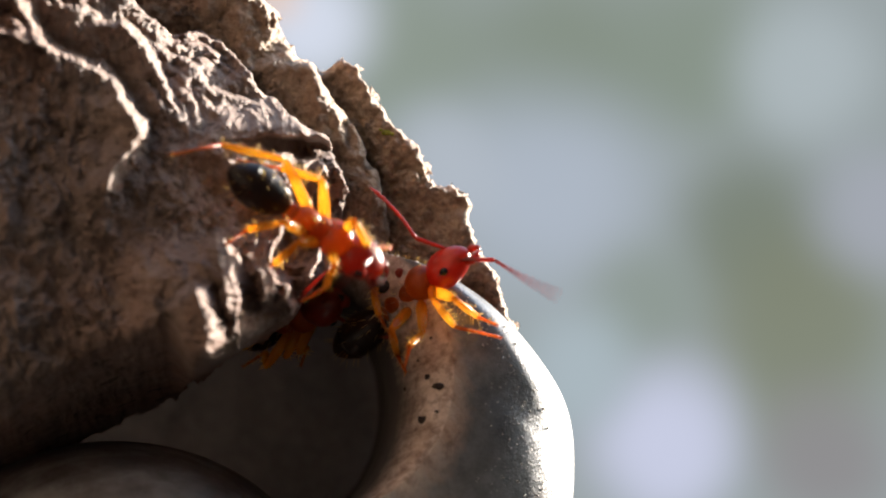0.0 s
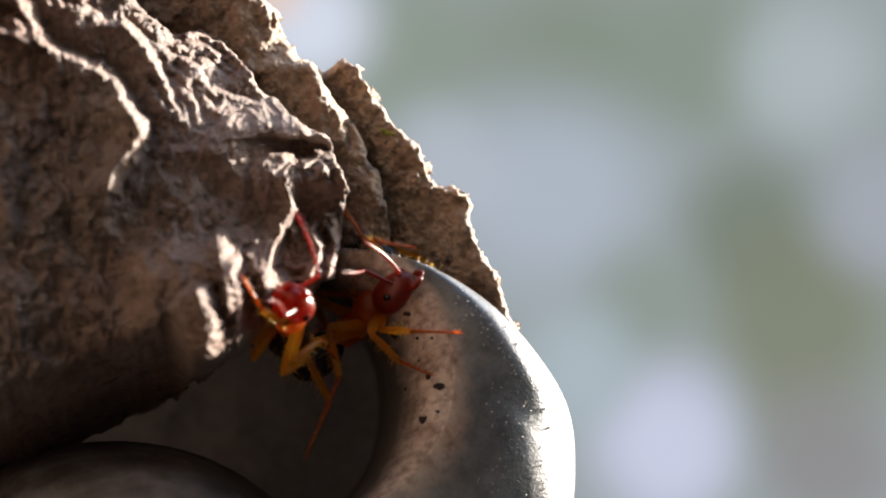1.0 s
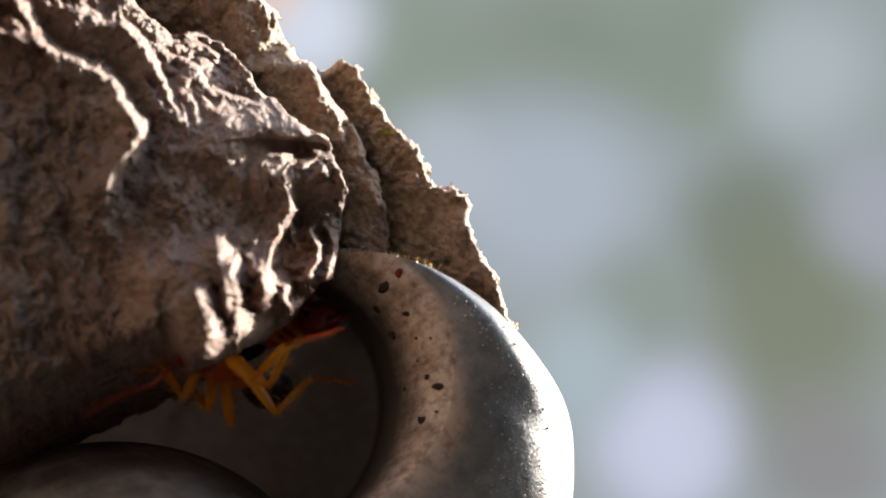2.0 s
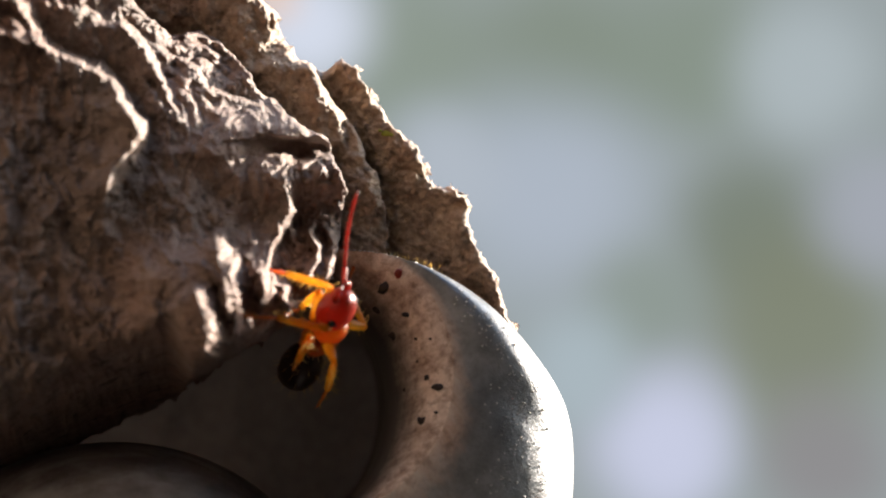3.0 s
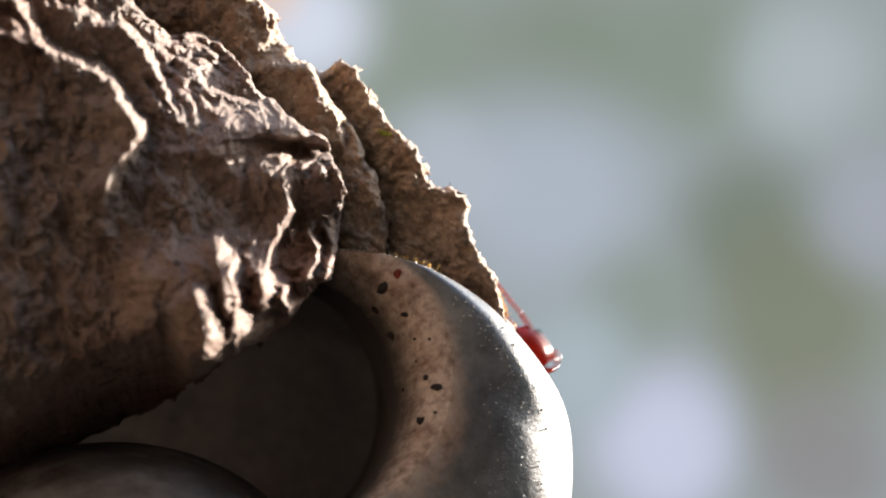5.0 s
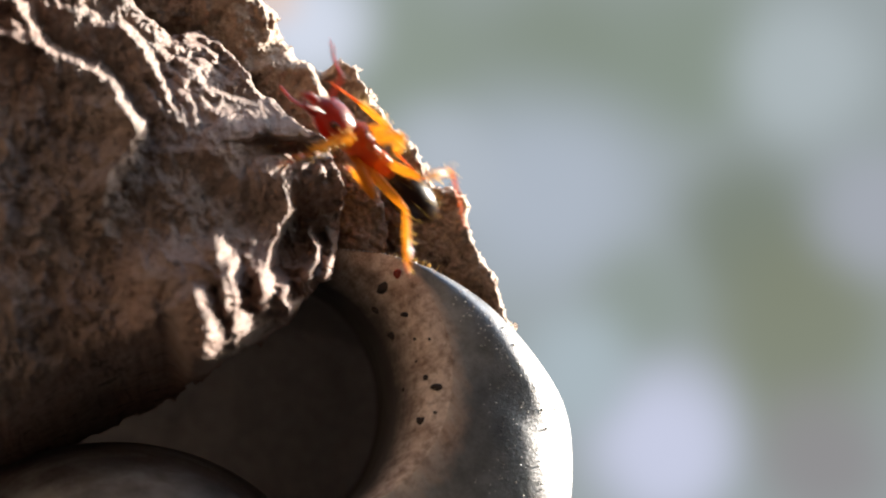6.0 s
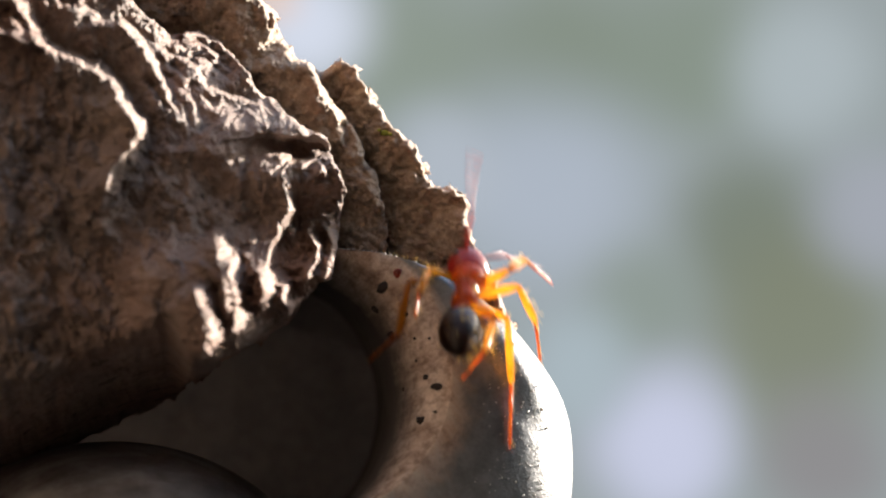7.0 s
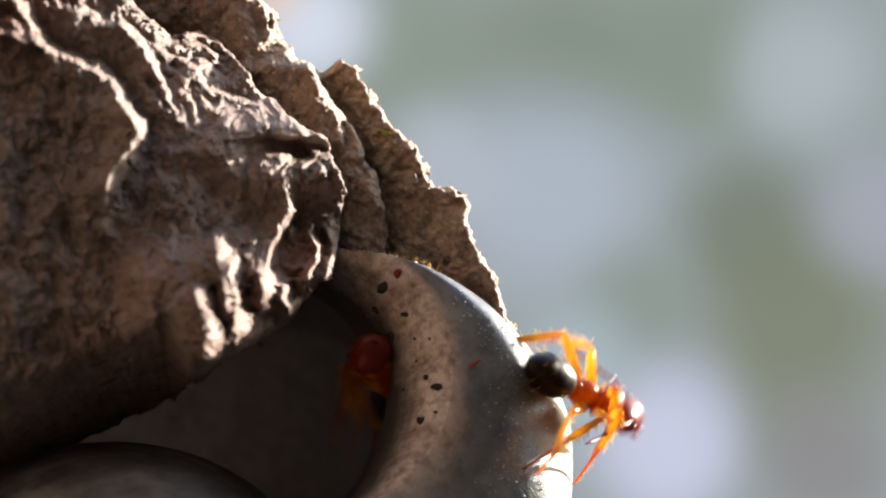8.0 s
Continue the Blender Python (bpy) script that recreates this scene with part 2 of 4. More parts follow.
# ---- distance ----
def backdrop():
    # a sheet that glows by itself: garden, sky light and blur are painted patches
    n = Nodes("painted_garden_glow")
    at = n.coords()
    warp = n.add("ShaderNodeTexNoise", Scale=3.0, Detail=2)
    n.link(at, warp.inputs["Vector"])
    v = n.add("ShaderNodeVectorMath")
    v.operation = 'MULTIPLY_ADD'
    n.link(warp.outputs["Color"], v.inputs[0])
    v.inputs[1].default_value = (0.08, 0.08, 0.08)
    n.link(at, v.inputs[2])
    c = None
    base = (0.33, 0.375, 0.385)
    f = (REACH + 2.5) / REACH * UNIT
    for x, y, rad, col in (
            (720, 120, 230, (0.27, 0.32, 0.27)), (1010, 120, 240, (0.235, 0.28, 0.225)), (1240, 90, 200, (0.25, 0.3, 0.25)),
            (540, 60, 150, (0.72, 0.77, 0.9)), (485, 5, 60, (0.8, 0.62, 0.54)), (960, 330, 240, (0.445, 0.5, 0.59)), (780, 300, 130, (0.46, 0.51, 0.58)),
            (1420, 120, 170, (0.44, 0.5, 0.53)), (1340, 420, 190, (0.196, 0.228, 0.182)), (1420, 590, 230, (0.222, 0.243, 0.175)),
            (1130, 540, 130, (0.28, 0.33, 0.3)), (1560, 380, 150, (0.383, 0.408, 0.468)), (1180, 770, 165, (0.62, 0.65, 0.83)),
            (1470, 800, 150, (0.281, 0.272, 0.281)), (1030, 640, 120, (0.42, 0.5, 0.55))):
        dist = n.tree.nodes.new("ShaderNodeVectorMath")
        dist.operation = 'DISTANCE'
        n.link(v.outputs[0], dist.inputs[0])
        dist.inputs[1].default_value = ((x - 784) * f + 0.04, 0.04, (441 - y) * f + 0.04)
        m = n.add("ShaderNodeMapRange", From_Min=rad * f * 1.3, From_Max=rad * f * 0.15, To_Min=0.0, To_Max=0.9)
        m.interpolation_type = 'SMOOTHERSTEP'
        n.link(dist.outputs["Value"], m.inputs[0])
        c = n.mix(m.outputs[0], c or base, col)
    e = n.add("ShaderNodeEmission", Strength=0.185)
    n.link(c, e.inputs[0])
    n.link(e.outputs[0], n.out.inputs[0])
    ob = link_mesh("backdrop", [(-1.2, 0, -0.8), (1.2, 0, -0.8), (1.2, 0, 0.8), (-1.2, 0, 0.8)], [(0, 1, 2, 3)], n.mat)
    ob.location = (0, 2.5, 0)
    tagged(ob, "glowing sheet painted as blurred grey-green foliage with pale sky gaps", "backdrop", kind="structure")


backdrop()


def ground():
    n = Nodes("dry_ground")
    # out of view; colour darkened as if shaded, to cut the bounced light
    n.base(n.ramp(n.noise(2.0, 8), [(0.35, (0.03, 0.025, 0.018)), (0.65, (0.07, 0.06, 0.04))]))
    n.bsdf.inputs["Roughness"].default_value = 0.95
    ob = link_mesh("ground", [(-400, -400, 0), (400, -400, 0), (400, 400, 0), (-400, 400, 0)], [(0, 1, 2, 3)], n.mat)
    ob.location = (0, 0, -1.3)
    tagged(ob, "unseen earth, shade put into its dark colour", "ground", kind="structure")


ground()


def hedge():
    """An unseen bank in leaf colours, added to close the place behind the lens and set the fill light."""
    n = Nodes("fill_bank_brown")
    n.base(n.ramp(n.noise(14, 6), [(0.35, (0.065, 0.053, 0.042)), (0.65, (0.2, 0.163, 0.13))]))
    n.bsdf.inputs["Roughness"].default_value = 0.8
    rows, cols = 60, 120
    v, u = np.meshgrid(np.linspace(-1.3, 2.2, rows), np.linspace(math.pi * 0.93, math.pi * 2.0, cols), indexing="ij")
    r = 1.1 + 0.16 * rough(u * 100, v * 100, 26, 4, 81)
    verts = np.stack([r * np.cos(u), r * np.sin(u), v], -1).reshape(-1, 3)
    faces = [(i * cols + j, i * cols + j + 1, (i + 1) * cols + j + 1, (i + 1) * cols + j) for i in range(rows - 1) for j in range(cols - 1)]
    ob = link_mesh("hedge", verts.tolist(), faces, n.mat)
    tagged(ob, "unseen dark brown-green bank facing the tree, added for fill light", "hedge", kind="structure")


hedge()


def low_screen():
    """An unseen low screen that closes the place towards the sun, added to shade the ground and the foot of the bank.
    """
    n = Nodes("screen_green")
    n.base(n.ramp(n.noise(9, 6), [(0.35, (0.02, 0.028, 0.012)), (0.65, (0.06, 0.075, 0.03))]))
    n.bsdf.inputs["Roughness"].default_value = 0.8
    rows, cols = 24, 90
    v, u = np.meshgrid(np.linspace(0, 1, rows), np.linspace(radians(-25), radians(77), cols), indexing="ij")
    top = 0.40 + 0.05 * rough(u * 100, v * 0, 9, 3, 91)
    r = 3.0 + 0.2 * rough(u * 100, v * 100, 16, 4, 93)
    verts = np.stack([r * np.cos(u), r * np.sin(u), -1.3 + v * (1.3 + top)], -1).reshape(-1, 3)
    faces = [(i * cols + j, i * cols + j + 1, (i + 1) * cols + j + 1, (i + 1) * cols + j) for i in range(rows - 1) for j in range(cols - 1)]
    ob = link_mesh("hedge", verts.tolist(), faces, n.mat)
    tagged(ob, "unseen low green screen added to block the sun low down", "hedge", kind="structure")


low_screen()


# ---- tree trunk and its bark ----
trunk = new("tree_trunk")
tagged(trunk, "tree trunk with thick rugged brown bark", "tree trunk")


def trunk_core():
    rows, cols = 420, 130
    v, u = np.meshgrid(np.linspace(-1.3, 0.7, rows), np.linspace(0, 2 * math.pi, cols, endpoint=False), indexing="ij")
    k = rough(np.cos(u) * 400 + v * 2000, np.sin(u) * 400 + v * 9000, 90, 5, 21, True)
    r = 0.055 + 0.0016 * k
    verts = np.stack([-0.088 + r * np.cos(u), 0.036 + r * np.sin(u), v], -1).reshape(-1, 3)
    faces = [(i * cols + j, i * cols + (j + 1) % cols, (i + 1) * cols + (j + 1) % cols, (i + 1) * cols + j)
             for i in range(rows - 1) for j in range(cols)]
    faces += [tuple(range(cols))[::-1], tuple((rows - 1) * cols + j for j in range(cols))]
    link_mesh("trunk_core", verts.tolist(), faces, BARK, trunk)


trunk_core()


def front_depth(a, b):
    nose = smooth(a, 300, 345) * (1 - smooth(a, 430, 480))
    y = -10.6 + 0.36 / 32 * np.minimum(a - 330, 0) + (0.92 - 0.5 * smooth(b, 175, 235)) / 32 * np.maximum(a - 330, 0) - 0.8 * smooth(b, 150, 420) + 19.0 * smooth(b + 0.48 * a, 675 + 115 * smooth(a, 290, 345), 885) ** 1.2
    # the upper slope falls back towards the crest
    up = (a * 0.45 - b * 0.9) + 60 - 64 * smooth(a, 360, 560)
    y += 4.2 * smooth(up, 0, 190) * smooth(a, 100, 420)
    slope = (1 - 0.85 * smooth(b, 205, 255)) * smooth(up, -5, 70) * smooth(a, 210, 280)
    flow = rough(a * 0.8 + b * 0.6, (b * 0.8 - a * 0.6) * 2.2, 60, 4, 31, True)
    y += 0.16 * slope * flow
    wa, wb = a + 16 * rough(a, b, 44, 3, 33), b + 16 * rough(a, b, 44, 3, 35)
    y += (0.10 - 0.03 * slope) * rough(wa, wb, 34, 5, 37, True) + 0.05 * slope * rough(a, b, 9, 3, 39)
    # a dark cleft under the crest
    t = b - 253 - 9 * rough(a, b, 40, 3, 47)
    y += 4.2 * smooth(t, -10, 2) * (1 - smooth(t, 9, 30)) * smooth(a, 440, 520) + 0.9 * smooth(t, -6, 3) * (1 - smooth(t, 10, 60)) * smooth(a, 380, 460)
    y += ledge(a, b, [(-260, -130), (-40, 10), (30, 55), (70, 85), (120, 112), (165, 128), (195, 150), (218, 195), (245, 225), (242, 265), (222, 300)], 3.0, 24, 234)
    # broken edges that run down and across the upper slope
    y += ledge(a, b, [(110, 52), (170, 47), (205, 45), (235, 65), (258, 92), (272, 120), (285, 150), (297, 185), (308, 205), (318, 240)], 1.7, 13, 120)
    y += knob(a, b, [(150, 48), (215, 46), (260, 94), (278, 130), (294, 170), (310, 215)], 0.9, 15, 26)
    y += ledge(a, b, [(245, 140), (262, 153), (277, 176), (292, 200), (298, 225)], 1.0, 9, 34)
    y += ledge(a, b, [(272, 96), (300, 101), (328, 112), (345, 130), (362, 150), (372, 172)], 1.1, 10, 44)
    y += ledge(a, b, [(286, 116), (305, 128), (325, 138), (340, 150)], 0.7, 8, 26)
    y += ledge(a, b, [(255, 52), (285, 74), (300, 82), (340, 80), (366, 91), (386, 106), (400, 120), (411, 135), (445, 138)], 1.2, 9, 50)
    y += ledge(a, b, [(285, 66), (318, 60), (346, 65), (372, 73), (392, 84), (406, 97), (420, 112)], 0.9, 7, 36)
    y += ledge(a, b, [(330, 120), (352, 110), (375, 122), (396, 138), (408, 150)], 0.8, 8, 34)
    y += ledge(a, b, [(335, 146), (376, 162), (402, 175), (430, 178), (452, 186), (480, 201), (508, 216)], 1.2, 9, 44)
    y += ledge(a, b, [(430, 150), (460, 160), (481, 176), (500, 196), (512, 211), (542, 231), (580, 250)], 1.2, 9, 52)
    y += ledge(a, b, [(345, 170), (370, 189), (396, 200), (432, 200), (470, 212)], 0.9, 8, 30)
    y += ledge(a, b, [(318, 156), (334, 166), (342, 190), (350, 216), (356, 245)], 1.0, 9, 30)
    y += ledge(a, b, [(300, 170), (318, 188), (326, 212), (330, 240)], 0.8, 8, 26)
    y += ledge(a, b, [(335, 236), (362, 240), (386, 226), (402, 208)], 0.8, 9, 26)
    y += ledge(a, b, [(455, 195), (472, 208), (470, 235), (462, 252)], 0.6, 7, 24)
    y += ledge(a, b, [(50, 0), (110, 15), (150, 18), (170, 30), (184, 46)], 1.0, 9, 81)
    y += ledge(a, b, [(190, -20), (225, 12), (250, 28), (270, 32), (290, 58)], 0.8, 8, 50)
    y += ledge(a, b, [(490, 280), (505, 335), (517, 372), (495, 405), (478, 440), (468, 478), (500, 512), (506, 550), (478, 582)], 1.8, 8, 90)
    y += ledge(a, b, [(535, 400), (560, 440), (553, 470), (538, 510)], 1.0, 8, 54)
    y += ledge(a, b, [(540, 270), (565, 290), (575, 320), (590, 340)], 0.8, 8, 54)
    low = smooth(a, 400, 450) * smooth(b, 360, 440)
    y += 4.0 * smooth(a, 395, 610) * (smooth(b, 310, 400) - smooth(b, 420, 500)) + 0.55 * low * rough(wa, wb * 0.55, 46, 4, 57, True)
    # the lower nose of the ridge falls away steeply towards the hollow, with three blunt lumps before it
    y -= 4.2 * smooth(a, 180, 330) * (1 - smooth(a, 412, 500)) * smooth(b, 400, 500)
    y += knob(a, b, [(330, 500), (344, 520), (352, 540), (358, 570), (362, 605), (352, 665)], 5.4, 40, 34)
    y += knob(a, b, [(372, 405), (380, 430), (384, 455), (394, 485), (399, 520), (398, 560), (394, 630)], 3.6, 26, 18)
    y += knob(a, b, [(392, 435), (404, 465), (411, 495), (414, 520), (416, 560), (420, 640)], 2.2, 24, 8)
    y += knob(a, b, [(340, 458), (360, 470), (374, 482), (392, 505)], 1.6, 12, 16)
    y += 0.3 * smooth(a, 325, 350) * (1 - smooth(a, 430, 470)) * smooth(b, 420, 460) * rough(wa, wb, 18, 4, 58, True)
    y += knob(a, b, [(488, 270), (505, 335), (517, 372), (495, 405), (478, 440), (468, 478), (500, 512), (506, 550), (476, 590)], 2.3, 14, 22)
    y += knob(a, b, [(436, 465), (458, 492), (466, 520), (452, 550)], 2.8, 24, 14)
    y += knob(a, b, [(472, 470), (505, 505), (512, 535), (502, 570)], 1.6, 18, 14)
    y += knob(a, b, [(572, 390), (588, 430), (580, 480), (570, 500)], 2.4, 18, 12)
    y += knob(a, b, [(535, 395), (562, 440), (553, 470), (536, 515)], 2.8, 20, 14)
    y += knob(a, b, [(185, 135), (218, 190), (242, 225), (232, 262), (200, 300), (182, 345), (176, 390)], 2.4, 30, 30)
    y += knob(a, b, [(-60, -60), (10, 0), (40, 25), (62, 62), (78, 100)], 2.0, 26, 18)
    y += knob(a, b, [(-60, 40), (0, 62), (30, 70), (60, 92)], 1.2, 18, 14)
    # fissures and lumps of the shaded face
    face = smooth(b - 0.55 * a, 40, 150) * (1 - smooth(a, 300, 460))
    y += face * (0.36 * rough(wa, wb * 0.45, 84, 4, 59, True) + 0.15 * rough(wb * 0.8, wa, 44, 3, 62, True) + 0.12 * rough(a, b, 24, 3, 64))
    y += 0.25 * smooth(a, 280, 400) * smooth(b, 255, 300) * rough(wa, wb * 0.5, 52, 4, 66, True)
    y += 0.3 * smooth(a, 470, 540) * smooth(b, 250, 290) * rough(wa * 1.2, wb, 26, 4, 68, True) + 0.055 * rough(a, b, 8, 2, 72)
    y += 0.5 * rough(a, b * 0.6, 110, 4, 41) + 0.09 * rough(a, b, 16, 5, 43) + 0.09 * rough(a * 1.6 - b * 0.4, b * 0.7, 46, 4, 45, True)
    return y


def front_edge(a, b):
    nose = smooth(a, 300, 345) * (1 - smooth(a, 430, 480))
    return 12 + 130 * smooth(b, 570 + 75 * nose, 700 + 75 * nose)


plate("bark_ridge", [(-300, -200), (110, -200), (205, -40), (235, 5), (265, 38), (300, 62), (352, 58), (385, 75), (412, 100), (432, 125), (448, 152),
                     (480, 175), (505, 205), (545, 232), (578, 246), (590, 285), (600, 320), (612, 345), (606, 375), (596, 405),
                     (594, 440), (582, 490), (560, 500), (540, 520), (505, 575), (470, 600), (440, 612), (375, 650), (300, 705),
                     (170, 768), (60, 815), (-60, 850), (-300, 900)], front_depth, front_edge, BARK, trunk, step=1.4)


def middle_depth(a, b):
    y = 0.7 + 0.004 * (a - 500) - 0.9 * smooth(b, 95, 125)
    y += 0.5 * rough(a, b, 70, 4, 51) + 0.17 * rough(a, b, 14, 5, 53) + 0.07 * rough(a, b, 7, 2, 55)
    y += ledge(a, b, [(462, 80), (478, 60), (486, 40), (492, 10)][::-1], 1.0, 13, 40)
    y += ledge(a, b, [(455, -10), (470, 20), (476, 55), (468, 105)], 0.7, 9, 24)
    y += ledge(a, b, [(530, 105), (550, 122), (560, 145), (566, 180), (572, 200)], 1.0, 15, 26)
    y += ledge(a, b, [(572, 160), (588, 185), (598, 215), (606, 250), (612, 285)], 1.1, 15, 40)
    return y


plate("bark_plate", [(150, -220), (400, -220), (450, -40), (462, 0), (480, 20), (492, 50), (500, 72), (518, 85), (522, 105), (548, 115), (565, 140),
                     (600, 195), (630, 240), (648, 280), (662, 305), (680, 360), (690, 440), (680, 470), (400, 470), (240, 200)],
      middle_depth, lambda a, b: 16 + 0 * a, BARK_BACK, trunk)


def back_depth(a, b):
    y = 3.6 - 0.0128 * (a - 600) + 0.4 * rough(a, b, 60, 4, 61) + 0.17 * rough(a, b, 12, 4, 63) + 0.07 * rough(a, b, 7, 2, 65)
    y += ledge(a, b, [(690, 322), (715, 306), (735, 318), (760, 332)], 0.7, 7, 30)
    y += ledge(a, b, [(600, 170), (640, 230), (665, 300), (680, 420)], -0.5, 8, 30)
    return y


plate("bark_plate", [(480, 140), (568, 135), (590, 118), (606, 111), (632, 125), (645, 155), (660, 180), (690, 228), (712, 243), (735, 262),
                     (750, 295), (757, 325), (790, 335), (808, 340), (822, 360), (828, 385), (830, 418), (850, 445), (870, 478), (880, 520),
                     (893, 555), (910, 578), (896, 602), (860, 590), (800, 545), (720, 500), (640, 480), (480, 480)],
      back_depth, lambda a, b: 10 + 0 * a, BARK_BACK, trunk, ragged=6, skirt=6.0)


LICHEN = plain("lichen", (0.34, 0.36, 0.06), 0.9)


def lichen(a, b, wide, rng):
    """A crumb of yellow-green lichen on the edge of a bark plate."""
    bm = bmesh.new()
    made = bmesh.ops.create_icosphere(bm, subdivisions=2, radius=1)["verts"]
    for v in made:
        v.co *= 1 + rng.uniform(-0.3, 0.3)
        v.co = Vector((v.co.x * wide, v.co.y * 5, v.co.z * wide * 0.6)) * UNIT
    ob = part("lichen_crumb", bm, LICHEN, trunk, "yellow-green lichen crumb")
    ob.location = spot(a, b, float(back_depth(np.array([float(a)]), np.array([float(b)]))[0]))


rng = random.Random(31)
for a, b, wide in ((682, 237, 9), (692, 239, 6), (671, 232, 4)):
    lichen(a, b, wide, rng)


HOLLOW = [(-420, 430), (480, 430), (740, 490), (850, 640), (880, 1250), (-420, 1250)]


def hollow_depth(a, b):
    d, _, _ = line_distance(a, b, HOLLOW, True)
    return 7 + 31 * smooth(d, 0, 150) + 0.5 * rough(a, b, 90, 4, 71)


plate("hollow_wall", HOLLOW, hollow_depth, lambda a, b: 4 + 0 * a, ROTTEN, trunk, step=8, skirt=2.0, label="dark decayed wood inside the hollow")


# ---- ring ----
def hoops(rows, turns, per=8, start=0.0, end=360.0, bound=None, tilt=0.0):
    """Lofts a skin over ellipses (centre a, centre b, two half axes, depth), smooth from one to the next."""
    rows = np.array(rows, float)
    n = len(rows)
    out = []
    for i in range(n - 1):
        p0, p1, p2, p3 = rows[max(i - 1, 0)], rows[i], rows[i + 1], rows[min(i + 2, n - 1)]
        for k in range(per):
            t = k / per
            out.append(0.5 * (2 * p1 + (p2 - p0) * t + (2 * p0 - 5 * p1 + 4 * p2 - p3) * t * t + (3 * p1 - p0 - 3 * p2 + p3) * t ** 3))
    out.append(rows[-1])
    verts = []
    for ca, cb, ra, rb, d in out:
        for j in range(turns):
            w = radians(start + (end - start) * j / (turns - 1))
            a, b = ca + ra * math.cos(w), cb - rb * math.sin(w)
            if b < 800 and bound:
                over = math.hypot(a - bound[0], b - bound[1]) / bound[2]
                if over > 1:
                    a, b = bound[0] + (a - bound[0]) / over, bound[1] + (b - bound[1]) / over
            verts.append(spot(a, b, d - tilt * (b - 440) / 32)[:])
    faces = [(i * turns + j, (i + 1) * turns + j, (i + 1) * turns + j + 1, i * turns + j + 1)
             for i in range(len(out) - 1) for j in range(turns - 1)]
    return verts, faces


ring = new("metal_ring")
tagged(ring, "smooth grey metal ring with a brown-stained inner lip", "ring")
CREASE, OUTER = np.array((540, 660, 262, 259, -3.4)), np.array((597, 856, 414, 414, 3.4))
TURNS = [radians(-120 + 238 * j / 299) for j in range(300)]


def rim_place(k, w, down=0):
    """A place on the rounded outer band, from the crease (0) to the outer edge (1): it rolls over tightly along the top and broadly at the side, where it swells."""
    deg = math.degrees(w)
    more = 10 * math.exp(-((deg - 18) / 13) ** 2)
    q = min(max((deg - 4) / 58, 0), 1)
    e = 2.0 + 3.2 * q * q * (3 - 2 * q)
    p = CREASE + (OUTER - CREASE) * k
    p[4] = CREASE[4] + (OUTER[4] - CREASE[4]) * (1 - (1 - k ** e) ** (1 / e))
    if down:
        p = OUTER - np.array((0, 0, 1, 1, 0)) * (0, 4, 14, 30)[down] + np.array((0, 0, 0, 0, 1)) * (0, 1.6, 2.6, 3.2)[down]
    a, b = p[0] + (p[2] + more * k * k) * math.cos(w), p[1] - (p[3] + more * k * k) * math.sin(w)
    if b < 800:
        over = math.hypot(a - OUTER[0], b - OUTER[1]) / (OUTER[2] + more)
        if over > 1:
            a, b = OUTER[0] + (a - OUTER[0]) / over, OUTER[1] + (b - OUTER[1]) / over
    return spot(a, b, p[4] - 0.28 * (b - 440) / 32)


def rim():
    steps, n = 44, len(TURNS)
    verts = [rim_place(1 - (1 - min(i / steps, 1.0)) ** 2.2, w, max(i - steps, 0))[:] for i in range(steps + 4) for w in TURNS]
    faces = [(i * n + j + 1, (i + 1) * n + j + 1, (i + 1) * n + j, i * n + j) for i in range(steps + 3) for j in range(n - 1)]
    return verts, faces


def mark(ob, rows, turns, low, high, curve=1.0):
    """Writes where each corner lies across the ring's profile and round its turn, for the stain and the painted shade.
    """
    k = np.repeat(np.linspace(0, 1, rows) ** curve, turns)
    ob.data.attributes.new("across", 'FLOAT', 'POINT').data.foreach_set("value", low + (high - low) * k)
    ob.data.attributes.new("turn", 'FLOAT', 'POINT').data.foreach_set("value", np.tile(np.linspace(0, 1, turns), rows))
    return ob


verts, faces = rim()
mark(link_mesh("rim", verts, faces, RING_METAL, ring), len(verts) // len(TURNS), len(TURNS), 1.0, 2.6)
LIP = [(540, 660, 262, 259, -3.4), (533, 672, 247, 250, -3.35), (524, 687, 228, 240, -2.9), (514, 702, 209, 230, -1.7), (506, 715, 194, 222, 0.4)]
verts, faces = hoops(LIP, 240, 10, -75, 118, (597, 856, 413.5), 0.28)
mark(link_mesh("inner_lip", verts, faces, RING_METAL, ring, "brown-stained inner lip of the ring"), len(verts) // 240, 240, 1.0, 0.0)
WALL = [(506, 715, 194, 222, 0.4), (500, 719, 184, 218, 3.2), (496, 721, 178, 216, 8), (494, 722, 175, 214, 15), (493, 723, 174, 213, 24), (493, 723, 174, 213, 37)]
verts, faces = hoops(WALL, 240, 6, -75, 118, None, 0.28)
mark(link_mesh("inner_wall", verts, faces, RING_METAL, ring, "wall inside the ring, its shade painted dark"), len(verts) // 240, 240, 0.0, -1.5, 0.5)


def lip_depth(a, b):
    """How deep the lip lies at a place of the plan."""
    for p, q in zip(LIP, LIP[1:]):
        for k in range(12):
            ca, cb, ra, rb, d = (u + (v - u) * k / 12 for u, v in zip(p, q))
            if ((a - ca) / ra) ** 2 + ((b - cb) / rb) ** 2 > 1:
                return d - 0.28 * (b - 440) / 32
    return LIP[-1][4]


